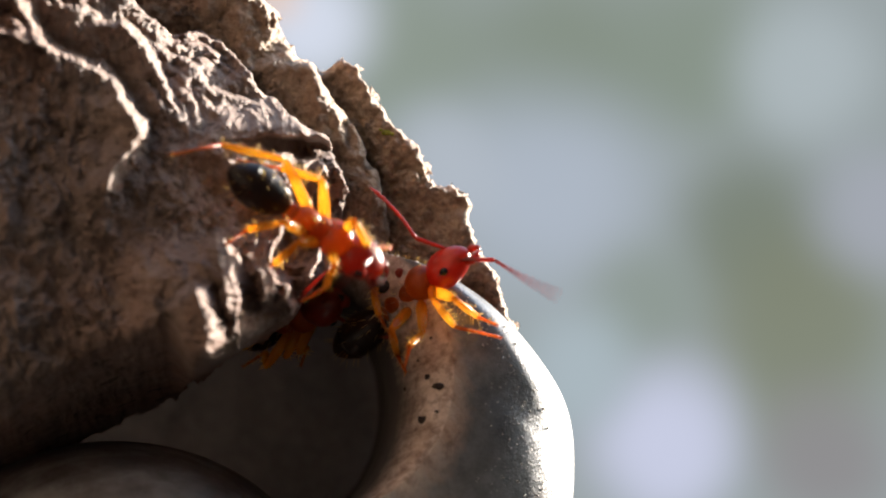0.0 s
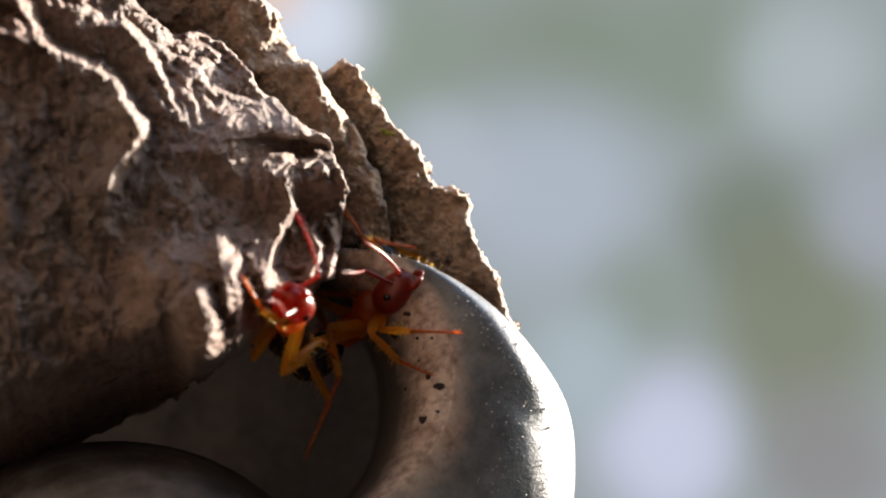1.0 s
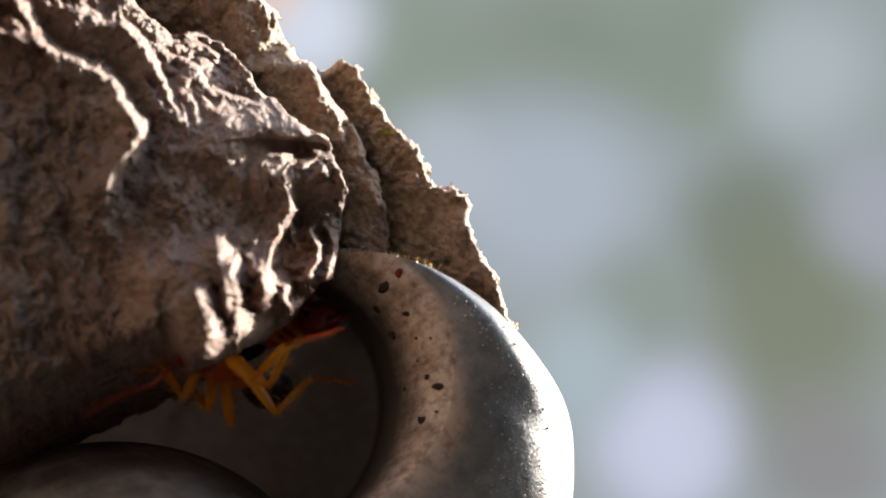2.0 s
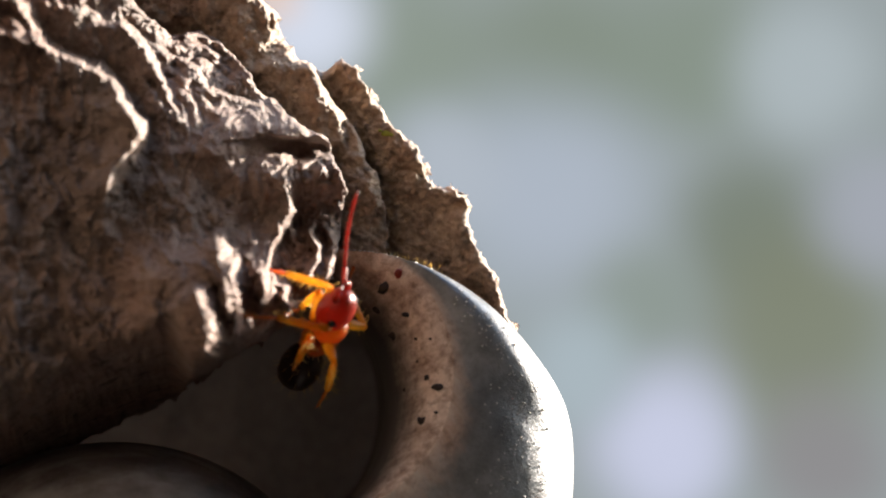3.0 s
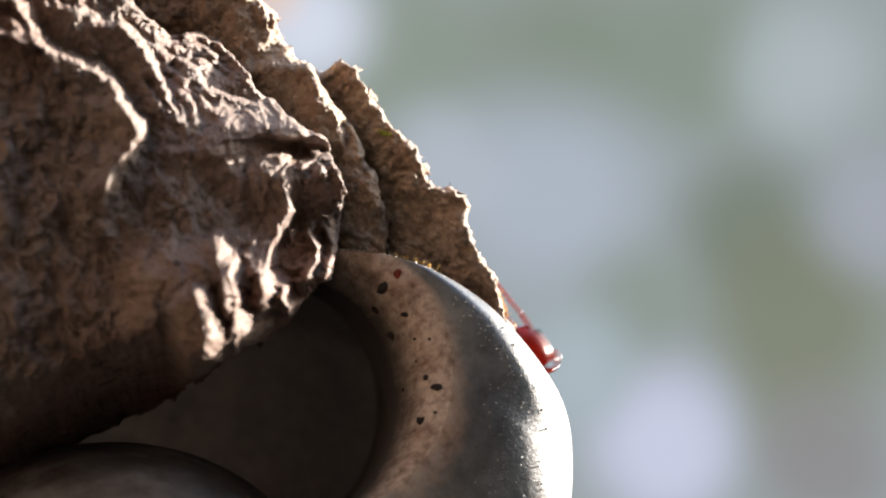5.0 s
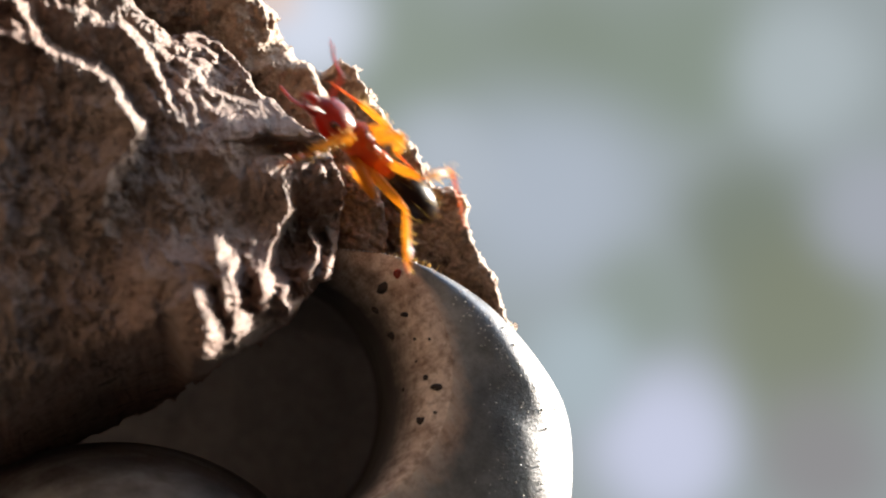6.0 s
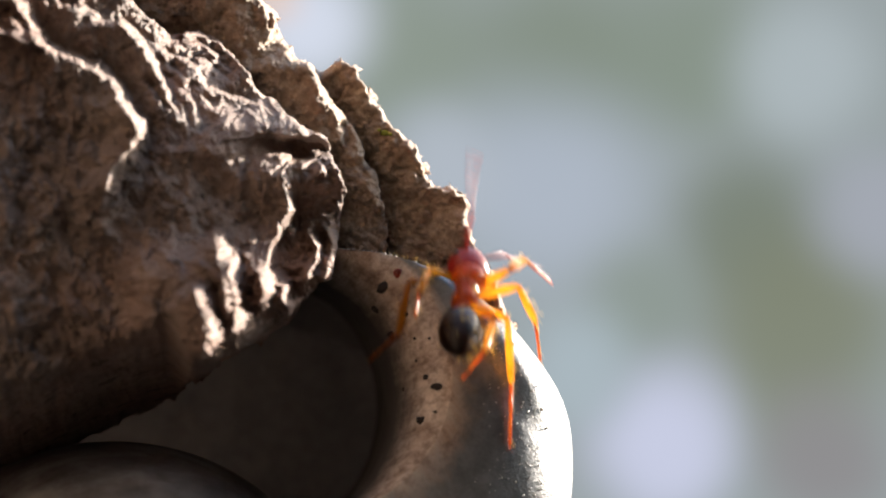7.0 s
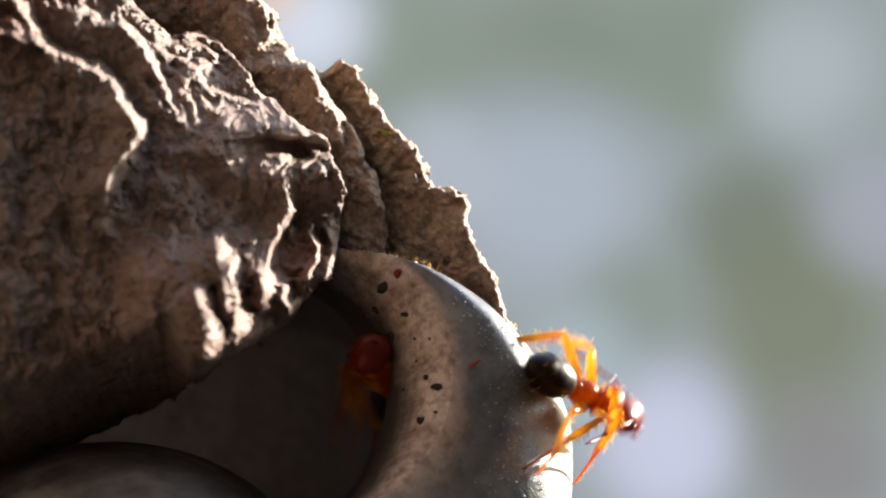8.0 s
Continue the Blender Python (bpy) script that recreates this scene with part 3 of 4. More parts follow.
def speck(a, b, d, wide, high, tilt, material, rng):
    """A crumb of dirt stuck to the lip."""
    bm = bmesh.new()
    made = bmesh.ops.create_icosphere(bm, subdivisions=2, radius=1)["verts"]
    for v in made:
        v.co *= 1 + rng.uniform(-0.22, 0.22)
        v.co = Vector((v.co.x * wide, v.co.y * 5, v.co.z * high)) * UNIT
    ob = part("dirt_speck", bm, material, ring)
    ob.matrix_basis = Matrix.Translation(spot(a, b, d)) @ Euler((0, radians(tilt), 0)).to_matrix().to_4x4()


rng = random.Random(7)
for a, b, d, wide, high, tilt in ((682, 506, -2.6, 20, 9, -35), (668, 548, -2.2, 11, 7, 10), (718, 557, -3.1, 8, 5, 0), (696, 593, -1.9, 11, 8, -30),
                                  (755, 669, -3.0, 6, 6, 0), (776, 686, -3.3, 14, 6, 8), (747, 746, -3.0, 11, 8, 15), (735, 600, -2.9, 4, 3, 0),
                                  (770, 730, -3.3, 4, 3, 0), (715, 690, -2.0, 4, 4, 0), (738, 640, -2.6, 4, 3, 0), (760, 600, -3.3, 3, 3, 0)):
    speck(a, b, lip_depth(a, b), wide, high, tilt, DIRT, rng)
speck(704, 484, lip_depth(704, 484), 7, 9, 0, RED, rng)

def dust():
    """Fine grains that lie on the rim and catch the sun: many along the top edge and where the side turns to the sun."""
    rng = random.Random(11)
    bm = bmesh.new()
    for i in range(360):
        if i % 3:
            k, w, r = rng.betavariate(5, 3), radians(rng.uniform(-25, 42)), rng.uniform(0.000018, 0.00005)
        else:
            k, w, r = rng.uniform(0.55, 0.98), radians(rng.uniform(38, 88)), rng.uniform(0.000015, 0.00004)
        if i % 29 == 0:
            r *= 1.7
        place = rim_place(k, w)
        made = bmesh.ops.create_icosphere(bm, subdivisions=1, radius=r)["verts"]
        for v in made:
            v.co = v.co * rng.uniform(0.8, 1.3) + place + Vector((0.4, -0.9, 0.2)) * r * 0.6
    tagged(part("dust", bm, GRIT, ring, "fine pale dust grains"), kind="stuff")


dust()


def lint():
    """Short pale fibres caught on the top edge of the rim."""
    rng = random.Random(23)
    bm = bmesh.new()
    for i in range(34):
        w = radians(rng.gauss(71.5, 3.2))
        foot = rim_place(rng.uniform(0.93, 1.0), w)
        tip = foot + mm(rng.uniform(-0.1, 0.22), rng.uniform(-0.15, 0.1), rng.uniform(0.1, 0.34))
        tube(bm, [foot, foot.lerp(tip, 0.5) + mm(0.03, 0, 0.03), tip], [0.000024, 0.00002, 0.000012], 5)
    tagged(part("lint", bm, HAIR, ring, "short pale fibres caught on the rim"), kind="stuff")


lint()

DOME = [(200, 1080, 350, 285, 14), (200, 1081, 371, 299, 6), (201, 1080, 356, 286, -2), (204, 1078, 318, 256, -7), (210, 1072, 240, 195, -11), (216, 1060, 120, 98, -13.5), (218, 1056, 10, 9, -14)]
verts, faces = hoops(DOME, 160, 8)
link_mesh("lower_coil", verts, faces, COIL_STEEL, ring, "dark tarnished coil low inside the ring")


# ---- ants ----
def blob(bm, centre, size, shape=None, segments=20):
    made = bmesh.ops.create_uvsphere(bm, u_segments=segments, v_segments=segments // 2 + 4, radius=1)["verts"]
    for v in made:
        p = v.co.copy()
        p = Vector((p.z, p.y, -p.x))
        if shape:
            p = shape(p)
        v.co = Vector(centre) + Vector((p.x * size[0], p.y * size[1], p.z * size[2]))
    return made


def hairs(bm, rng, a, b, r, count, length):
    """Fine bristles along a limb."""
    a, b = Vector(a), Vector(b)
    way = (b - a).normalized()
    for i in range(count):
        p = a.lerp(b, (i + rng.random()) / count)
        side = Vector((rng.uniform(-1, 1), rng.uniform(-1, 1), rng.uniform(-0.4, 1)))
        side = (side - side.dot(way) * way).normalized()
        tip = p + (side + 0.5 * way).normalized() * length * rng.uniform(0.7, 1.2)
        tube(bm, [p + side * r * 0.6, tip], [0.000024, 0.000008], 4)


SIZE = 1.12
JOINTED = {}
HIPS = ((1.75, 0.42, -0.2), (0.95, 0.42, -0.2), (0.2, 0.42, -0.2))
LEG_LENGTHS = ((2.2, 2.2, 2.3), (2.4, 2.5, 2.5), (3.0, 3.3, 3.0))
FEELER_LENGTHS = (2.0, 3.6)


def bristly(name, bm, rng, length, radius, count, spike, material, parent):
    """One piece of a limb along its x axis with its fine golden bristles."""
    smooth_faces = len(bm.faces)
    hairs(bm, rng, (0, 0, 0), (length, 0, 0), radius, count, spike)
    bm.faces.ensure_lookup_table()
    for f in bm.faces[smooth_faces:]:
        f.material_index = 1
    ob = part(name, bm, material, parent)
    ob.data.materials.append(HAIR)
    return ob


def make_ant(seed, label):
    rng = random.Random(seed)
    ant = new("ant")
    tagged(ant, label, "ant", "ants on the bark")
    bm = bmesh.new()
    blob(bm, mm(-3.0, 0, 0.1), mm(1.75, 1.06, 1.0), lambda p: Vector((p.x, p.y * (1 - 0.3 * p.x * p.x * (p.x < 0)), p.z * (1 - 0.2 * p.x * p.x * (p.x < 0)))), 32)
    gaster = part("gaster", bm, BLACK, ant, "glossy black gaster")
    for i, x in enumerate((-2.25, -2.95, -3.65)):
        r = math.sqrt(1 - ((x + 3.0) / 1.75) ** 2)
        bm = bmesh.new()
        loops = []
        for dx, lift in ((-0.05, 0.99), (-0.02, 1.012), (0.02, 1.012), (0.05, 0.99)):
            loops.append([bm.verts.new(mm(x + dx, 1.06 * r * lift * math.cos(k * math.pi / 16), 0.1 + 1.0 * r * lift * math.sin(k * math.pi / 16))) for k in range(32)])
        for l, m in zip(loops, loops[1:]):
            for k in range(32):
                bm.faces.new((l[k], l[(k + 1) % 32], m[(k + 1) % 32], m[k]))
        part("segment_edge", bm, BLACK, gaster)
    bm = bmesh.new()
    for i in range(6):
        x = -1.9 - 0.48 * i
        r = math.sqrt(max(0.05, 1 - ((x + 3.0) / 1.75) ** 2))
        for k in range(9):
            w = rng.uniform(-1.2, 4.3)
            p = mm(x, 1.02 * r * math.cos(w), 0.1 + 0.97 * r * math.sin(w))
            tube(bm, [p, p + mm(-0.3, 0.3 * math.cos(w), 0.34 * math.sin(w))], [0.00001, 0.000004], 4)
    tagged(part("bristles", bm, HAIR, gaster, "pale golden bristles"), kind="stuff")
    bm = bmesh.new()
    blob(bm, mm(1.4, 0, 0.25), mm(0.9, 0.86, 0.88), lambda p: Vector((p.x, p.y, p.z * (1 + 0.12 * p.x))))
    blob(bm, mm(0.6, 0, 0.16), mm(0.78, 0.66, 0.7))
    blob(bm, mm(-0.15, 0, 0.08), mm(0.85, 0.62, 0.78), lambda p: Vector((p.x, p.y, p.z * (1 - 0.18 * p.x))))
    thorax = part("thorax", bm, RUST, ant)
    bm = bmesh.new()
    for k in range(34):
        x = rng.uniform(-0.7, 2.0)
        w = rng.uniform(0.3, 2.8)
        p = mm(x, 0.55 * math.cos(w), 0.15 + 0.66 * math.sin(w))
        tube(bm, [p, p + mm(rng.uniform(-0.15, 0.15), 0.3 * math.cos(w), 0.34 * math.sin(w))], [0.000014, 0.000005], 4)
    tagged(part("bristles", bm, HAIR, thorax, "pale golden bristles"), kind="stuff")
    bm = bmesh.new()
    blob(bm, mm(-1.05, 0, 0.0), mm(0.3, 0.4, 0.62))
    tube(bm, [mm(-0.7, 0, -0.1), mm(-1.6, 0, -0.05)], [0.00017, 0.00017])
    part("petiole", bm, RUST, ant)
    bm = bmesh.new()
    blob(bm, mm(3.1, 0, 0.1), mm(1.3, 1.05, 0.85), lambda p: Vector((p.x, p.y * (1 - 0.24 * p.x - 0.1 * (p.x < -0.6)), p.z * (1 - 0.14 * p.x))), 28)
    tube(bm, [mm(2.0, 0, 0.15), mm(2.4, 0, 0.12)], [0.00026, 0.00034])
    head = part("head", bm, RED, ant, "red shiny head")
    for s in (1, -1):
        bm = bmesh.new()
        blob(bm, mm(3.15, 0.86 * s, 0.42), mm(0.24, 0.16, 0.22), None, 14)
        part("eye", bm, EYE_BLACK, head, "black eye")
        bm = bmesh.new()
        tube(bm, [mm(4.15, 0.42 * s, -0.08), mm(4.4, 0.5 * s, -0.16), mm(4.75, 0.28 * s, -0.2), mm(4.85, 0.02 * s, -0.2)],
             [0.0002, 0.00021, 0.00014, 0.00004])
        part("mandible", bm, RED, head)
        bm = bmesh.new()
        a, b = (v * MM for v in FEELER_LENGTHS)
        tube(bm, [(0, 0, 0), (a * 0.25, 0, 0.00004), (a * 0.95, 0, 0.00001), (a, 0, 0)], [0.00008, 0.00009, 0.00012, 0.00009], 6)
        feeler = part("antenna", bm, RED, ant)
        bm = bmesh.new()
        tube(bm, [(b * k / 20, 0, -0.00016 * math.sin(math.pi * k / 20)) for k in range(21)], [0.00007 + 0.00003 * (k % 2) * (k < 19) - 0.00003 * (k > 18) for k in range(21)], 6)
        lash = part("flagellum", bm, RED, feeler)
        JOINTED.setdefault(ant.name, []).append(("LA" if s > 0 else "RA", s, 0, mm(3.75, 0.4 * s, 0.35), FEELER_LENGTHS, (feeler, lash)))
        for i, (hip, (f, t, q)) in enumerate(zip(HIPS, LEG_LENGTHS)):
            f, t, q = f * MM, t * MM, q * MM
            bm = bmesh.new()
            blob(bm, mm(0.0, 0, -0.05), mm(0.3, 0.24, 0.26), None, 10)
            tube(bm, [(0, 0, 0), (f * 0.3, 0, 0), (f * 0.75, 0, 0), (f * 0.97, 0, 0), (f, 0, 0)], [0.00017, 0.00029, 0.00024, 0.00016, 0.0001])
            leg = bristly("leg", bm, rng, f, 0.0002, 16, 0.00042, AMBER, ant)
            bm = bmesh.new()
            tube(bm, [(0, 0, 0), (t * 0.12, 0, 0), (t * 0.5, 0, 0), (t * 0.95, 0, 0), (t, 0, 0)], [0.0001, 0.00015, 0.0002, 0.00016, 0.00009])
            tube(bm, [(t * 0.97, 0, 0), (t + 0.00025, 0.0001 * s, 0.00004)], [0.00003, 0.00001], 4)
            tibia = bristly("tibia", bm, rng, t, 0.00014, 30, 0.0005, AMBER, leg)
            bm = bmesh.new()
            joints = (0.0, 0.48, 0.5, 0.68, 0.7, 0.82, 0.84, 0.92, 1.0)
            tube(bm, [(q * k, 0, 0) for k in joints], [0.0001, 0.00008, 0.00006, 0.00009, 0.00006, 0.00008, 0.00006, 0.00008, 0.00006], 6)
            for c in (0.00012, -0.00012):
                tube(bm, [(q, 0, 0), (q + 0.0002, c, -0.00005)], [0.00003, 0.00001], 4)
            foot = bristly("tarsus", bm, rng, q, 0.00006, 10, 0.00025, RUST, leg)
            JOINTED[ant.name].append(("LR"[s < 0] + str(i + 1), s, i, mm(hip[0], hip[1] * s, hip[2]), LEG_LENGTHS[i], (leg, tibia, foot)))
    ant.scale = (SIZE, SIZE, SIZE)
    return ant


scout = make_ant(1, "orange ant with black gaster walking over the bark")
guard = make_ant(2, "red-headed orange ant at the hollow of the ring")
climber = make_ant(3, "orange ant with red head climbing out of the hollow")


def stance(ga, gb, gd, ha, hb, sign, up):
    """The pose of an ant from its gaster (plan units and depth), its head, whether the head lies deeper, and its back's way."""
    g = spot(ga, gb, gd)
    h = spot(ha, hb, gd)
    flat = h - g
    span = 0.0070
    if abs(sign) != 1:
        flat = flat + Vector((0, sign * MM, 0))
    elif flat.length < span:
        flat = flat + Vector((0, sign * math.sqrt(span ** 2 - flat.length ** 2), 0))
    f = flat.normalized()
    u = Vector(up)
    u = (u - u.dot(f) * f).normalized()
    s = u.cross(f)
    m = Matrix((f, s, u)).transposed().to_4x4()
    return Matrix.Translation(g + f * 0.0036) @ m


def solid(*things):
    """The surfaces of those parts, to keep limbs outside them."""
    verts, faces = [], []
    for ob in things:
        me = ob.data
        co, ix = np.empty(len(me.vertices) * 3, np.float32), np.empty(len(me.loops), np.int32)
        me.vertices.foreach_get("co", co)
        me.loops.foreach_get("vertex_index", ix)
        faces += (ix.reshape(-1, 4) + len(verts)).tolist()
        verts += co.reshape(-1, 3).tolist()
    return BVHTree.FromPolygons(verts, faces)


def reach(start, place, length, side, ground):
    """The end of a limb piece of that length which begins at start and, seen from the lens, ends at a place of the plan: deeper, or nearer where it would sink in."""
    eye = Vector(EYE)
    way = (spot(*place) - eye).normalized()
    along = way.dot(start - eye)
    gap = (start - eye - along * way).length
    wall = ground.ray_cast(eye, way)[3] or 1.0
    if gap < length:
        deep = math.sqrt(length ** 2 - gap ** 2)
        along += deep if side > 0 and along + deep < wall - 0.0001 else -deep
    elif along > wall - 0.0002 > along - 0.003:
        along = wall - 0.0002
    return start + (eye + along * way - start).normalized() * length


def settle(points, root, lengths):
    """Draws a limb's joints back to the true lengths of its pieces."""
    out = []
    for p, l in zip(points, lengths):
        root = root + (p - root).normalized() * l * MM
        out.append(root)
    return out


def gait(ant, places, pace, waves, seed, fold, held, ground):
    """Legs step and feelers wave. places: the ant's own rows; pace: stretches (from, to, steps a second); fold: (time, how far the legs, the
    feelers are drawn in); held: at certain times, the joints of certain limbs on the plan."""
    def phase(t):
        return sum(p * (min(t, t1) - t0) for t0, t1, p in pace if t > t0)

    where = dict(places)
    for key, s, i, root, lengths, pieces in JOINTED[ant.name]:
        feeler = key[1] == "A"
        fixed = []
        for t, limbs in held.items():
            if key in limbs:
                m = where[t] @ Matrix.Scale(SIZE, 4)
                at, joints = m @ root, []
                for n, (place, l) in enumerate(zip(limbs[key], lengths)):
                    at = reach(at, place, l * MM * SIZE, 1 if n else -1, ground)
                    joints.append(m.inverted() @ at)
                fixed.append((t, joints))
        rows = [[] for _ in pieces]
        for k in range(0, 241, 1 if feeler else 3):
            t = k / 30
            tuck = np.interp(t, [f[0] for f in fold], [f[2 if feeler else 1] for f in fold])
            if feeler:
                ang = 38 + 115 * tuck + 28 * (1 - tuck) * math.sin(waves * t * 6.28 + s * 1.3 + seed)
                lift = 22 - 16 * tuck + 28 * (1 - tuck) * math.sin(waves * 0.83 * t * 6.28 + s * 2.1 + 2 * seed)
                a, b = lengths
                chain = (mm(a, 0, 0.1), mm(a + b * 0.93, -0.3 * s, -0.9))
            else:
                w = 2 * math.pi * (phase(t) + (0.5 if (s > 0) == (i % 2 == 0) else 0))
                ang = (50, 95, 140)[i] + (1 - tuck) * (11 * math.sin(w) + 5 * math.sin(2.1 * t + seed + 3 * i + s)) + tuck * (100, 62, 28)[i]
                lift = (1 - tuck) * (8 * max(0, math.cos(w)) + 4 * math.sin(1.7 * t + i * 2 + s)) + 16 * tuck
                f, h, q = lengths
                bend = 0.5 + 0.12 * math.sin(w + 1)
                chain = [mm(f * 0.78, 0, f * 0.62)]
                chain.append(chain[0] + mm(h * bend, 0, -h * math.sqrt(1 - bend * bend)))
                chain.append(chain[1] + mm(q * 0.93, 0.15 * s, -q * 0.3))
            turn = Euler((0, 0, radians(ang * s))).to_matrix() @ Euler((0, radians(-lift), 0)).to_matrix()
            points = [root + turn @ p for p in chain]
            for t0, joints in fixed:
                near = min(max(1.3 - abs(t - t0) / 0.22, 0), 1)
                near = near * near * (3 - 2 * near)
                points = [p.lerp(q, near) for p, q in zip(points, joints)]
                if feeler and near > 0:
                    points[1] = points[1] + near * mm(0.3, 0.9, 0.7) * math.sin(7.3 * 6.28 * (t - t0) + s)
            points = settle(points, root, lengths)
            base = Vector((0.0, s, 0.3)) if not feeler else Vector((1.0, 0.5 * s, 0.3))
            first, spot_before = None, root
            stem = base.to_track_quat('X', 'Z')
            for n, p in enumerate(points):
                way = (p - spot_before).normalized()
                m = Matrix.Translation(spot_before) @ (base.rotation_difference(way) @ stem).to_matrix().to_4x4()
                if n == 0:
                    first = m.inverted()
                    rows[0].append((t, m))
                else:
                    rows[n].append((t, first @ m))
                spot_before = p
        for ob, r in zip(pieces, rows):
            walk(ob, r)


def motions():
    G = (0.85, -0.45, 0.1)
    N, Q, U, L, R, T = (0.3, -0.9, 0.3), (0.75, -0.55, -0.2), (-0.4, -0.5, -0.75), (-0.45, -0.5, 0.75), (0.7, -0.5, 0.5), (0.2, -0.3, 0.9)
    ground = solid(*(o for o in trunk.children if o.name.startswith("bark_")), *(o for o in ring.children if o.name in ("rim", "inner_lip")))
    scout_way = [(t, stance(*p)) for t, *p in (
        (0.0, 447, 331, -12.0, 616, 448, 2.5, N), (0.1, 425, 322, -12.0, 609, 390, 2, N), (0.2, 410, 306, -11.5, 580, 310, 2, N),
        (0.3, 445, 245, -9.3, 595, 200, 2, N), (0.4, 450, 195, -8, 500, 60, 3, N), (0.5, 457, 91, -5, 395, -5, 4, N),
        (0.6, 492, 80, -3, 590, 130, 2, R), (0.7, 563, 180, -2.4, 650, 330, 1, R), (0.8, 610, 260, -2, 690, 420, 1, R),
        (0.9, 650, 345, -1.5, 740, 490, 0.5, R), (1.0, 655, 462, 0.4, 800, 540, 0.5, R), (1.1, 690, 460, 0.8, 850, 500, 0, R),
        (1.2, 680, 440, 0.3, 835, 440, -0.5, T), (1.3, 735, 412, 0, 885, 428, -0.5, T), (1.4, 890, 440, -0.6, 1020, 560, 0, R),
        (1.5, 1005, 580, 1, 1100, 740, -1, R), (1.6, 1045, 660, 0, 1105, 810, -1, R), (1.7, 1060, 820, 0, 1080, 990, -1, R),
        (2.2, 1030, 1100, -2, 980, 1280, -1, R), (4.0, 900, 1250, -4, 800, 1150, -1, N), (6.2, 900, 1200, -5, 860, 1040, 1, N),
        (6.5, 890, 1080, -10.5, 800, 905, 1, N), (6.7, 905, 985, -9.5, 930, 830, 1, N), (6.8, 850, 850, -9, 850, 690, 1, N),
        (6.9, 830, 740, -8, 825, 600, 1, N), (7.0, 812, 595, -7, 830, 478, 1, N), (7.1, 795, 575, -7, 745, 455, 1, N),
        (7.2, 800, 585, -7, 675, 450, 1, N), (7.3, 772, 590, -7, 660, 410, 1, N), (7.4, 760, 590, -7, 670, 400, 1, N),
        (7.5, 803, 570, -7, 622, 460, 1, N), (7.6, 812, 595, -7, 690, 450, 1, N), (7.7, 868, 632, -6.4, 800, 500, 1.5, N),
        (7.8, 892, 670, -6, 972, 602, 1, N), (7.9, 947, 657, -5, 1085, 670, 2.5, N), (8.0, 965, 663, -4.4, 1080, 728, 4, R))]
    guard_way = [(t, stance(*p)) for t, *p in (
        (0.0, 632, 600, -1.5, 788, 479, -3, L), (0.2, 625, 600, -1.5, 780, 474, -3, L), (0.4, 600, 606, -1.5, 752, 486, -3, L),
        (0.5, 590, 610, -1.2, 742, 493, -3, L), (0.6, 570, 620, -1, 720, 505, -3, L), (0.8, 570, 630, -0.5, 725, 520, -3, L),
        (1.0, 555, 640, 0.5, 685, 529, -3.5, L), (1.3, 510, 640, 1.5, 655, 545, -3, L), (1.5, 470, 665, 15, 590, 600, -4, L),
        (1.7, 460, 650, 15, 570, 590, -2, L), (2.1, 400, 600, 4, 540, 560, -1, T), (2.8, 240, 470, 8, 380, 450, -1, T), (4.5, 220, 450, 9, 360, 430, -1, T),
        (6.0, 240, 470, 9, 380, 460, -1, T), (6.5, 350, 580, 6, 510, 565, -1, T), (7.2, 280, 500, 8, 420, 490, -1, T),
        (7.7, 430, 610, 8, 500, 560, -4, L), (7.8, 490, 625, 4, 556, 570, -4, L), (7.9, 580, 680, 4, 610, 610, -5, L), (8.0, 700, 720, 3, 668, 640, -5, L))]
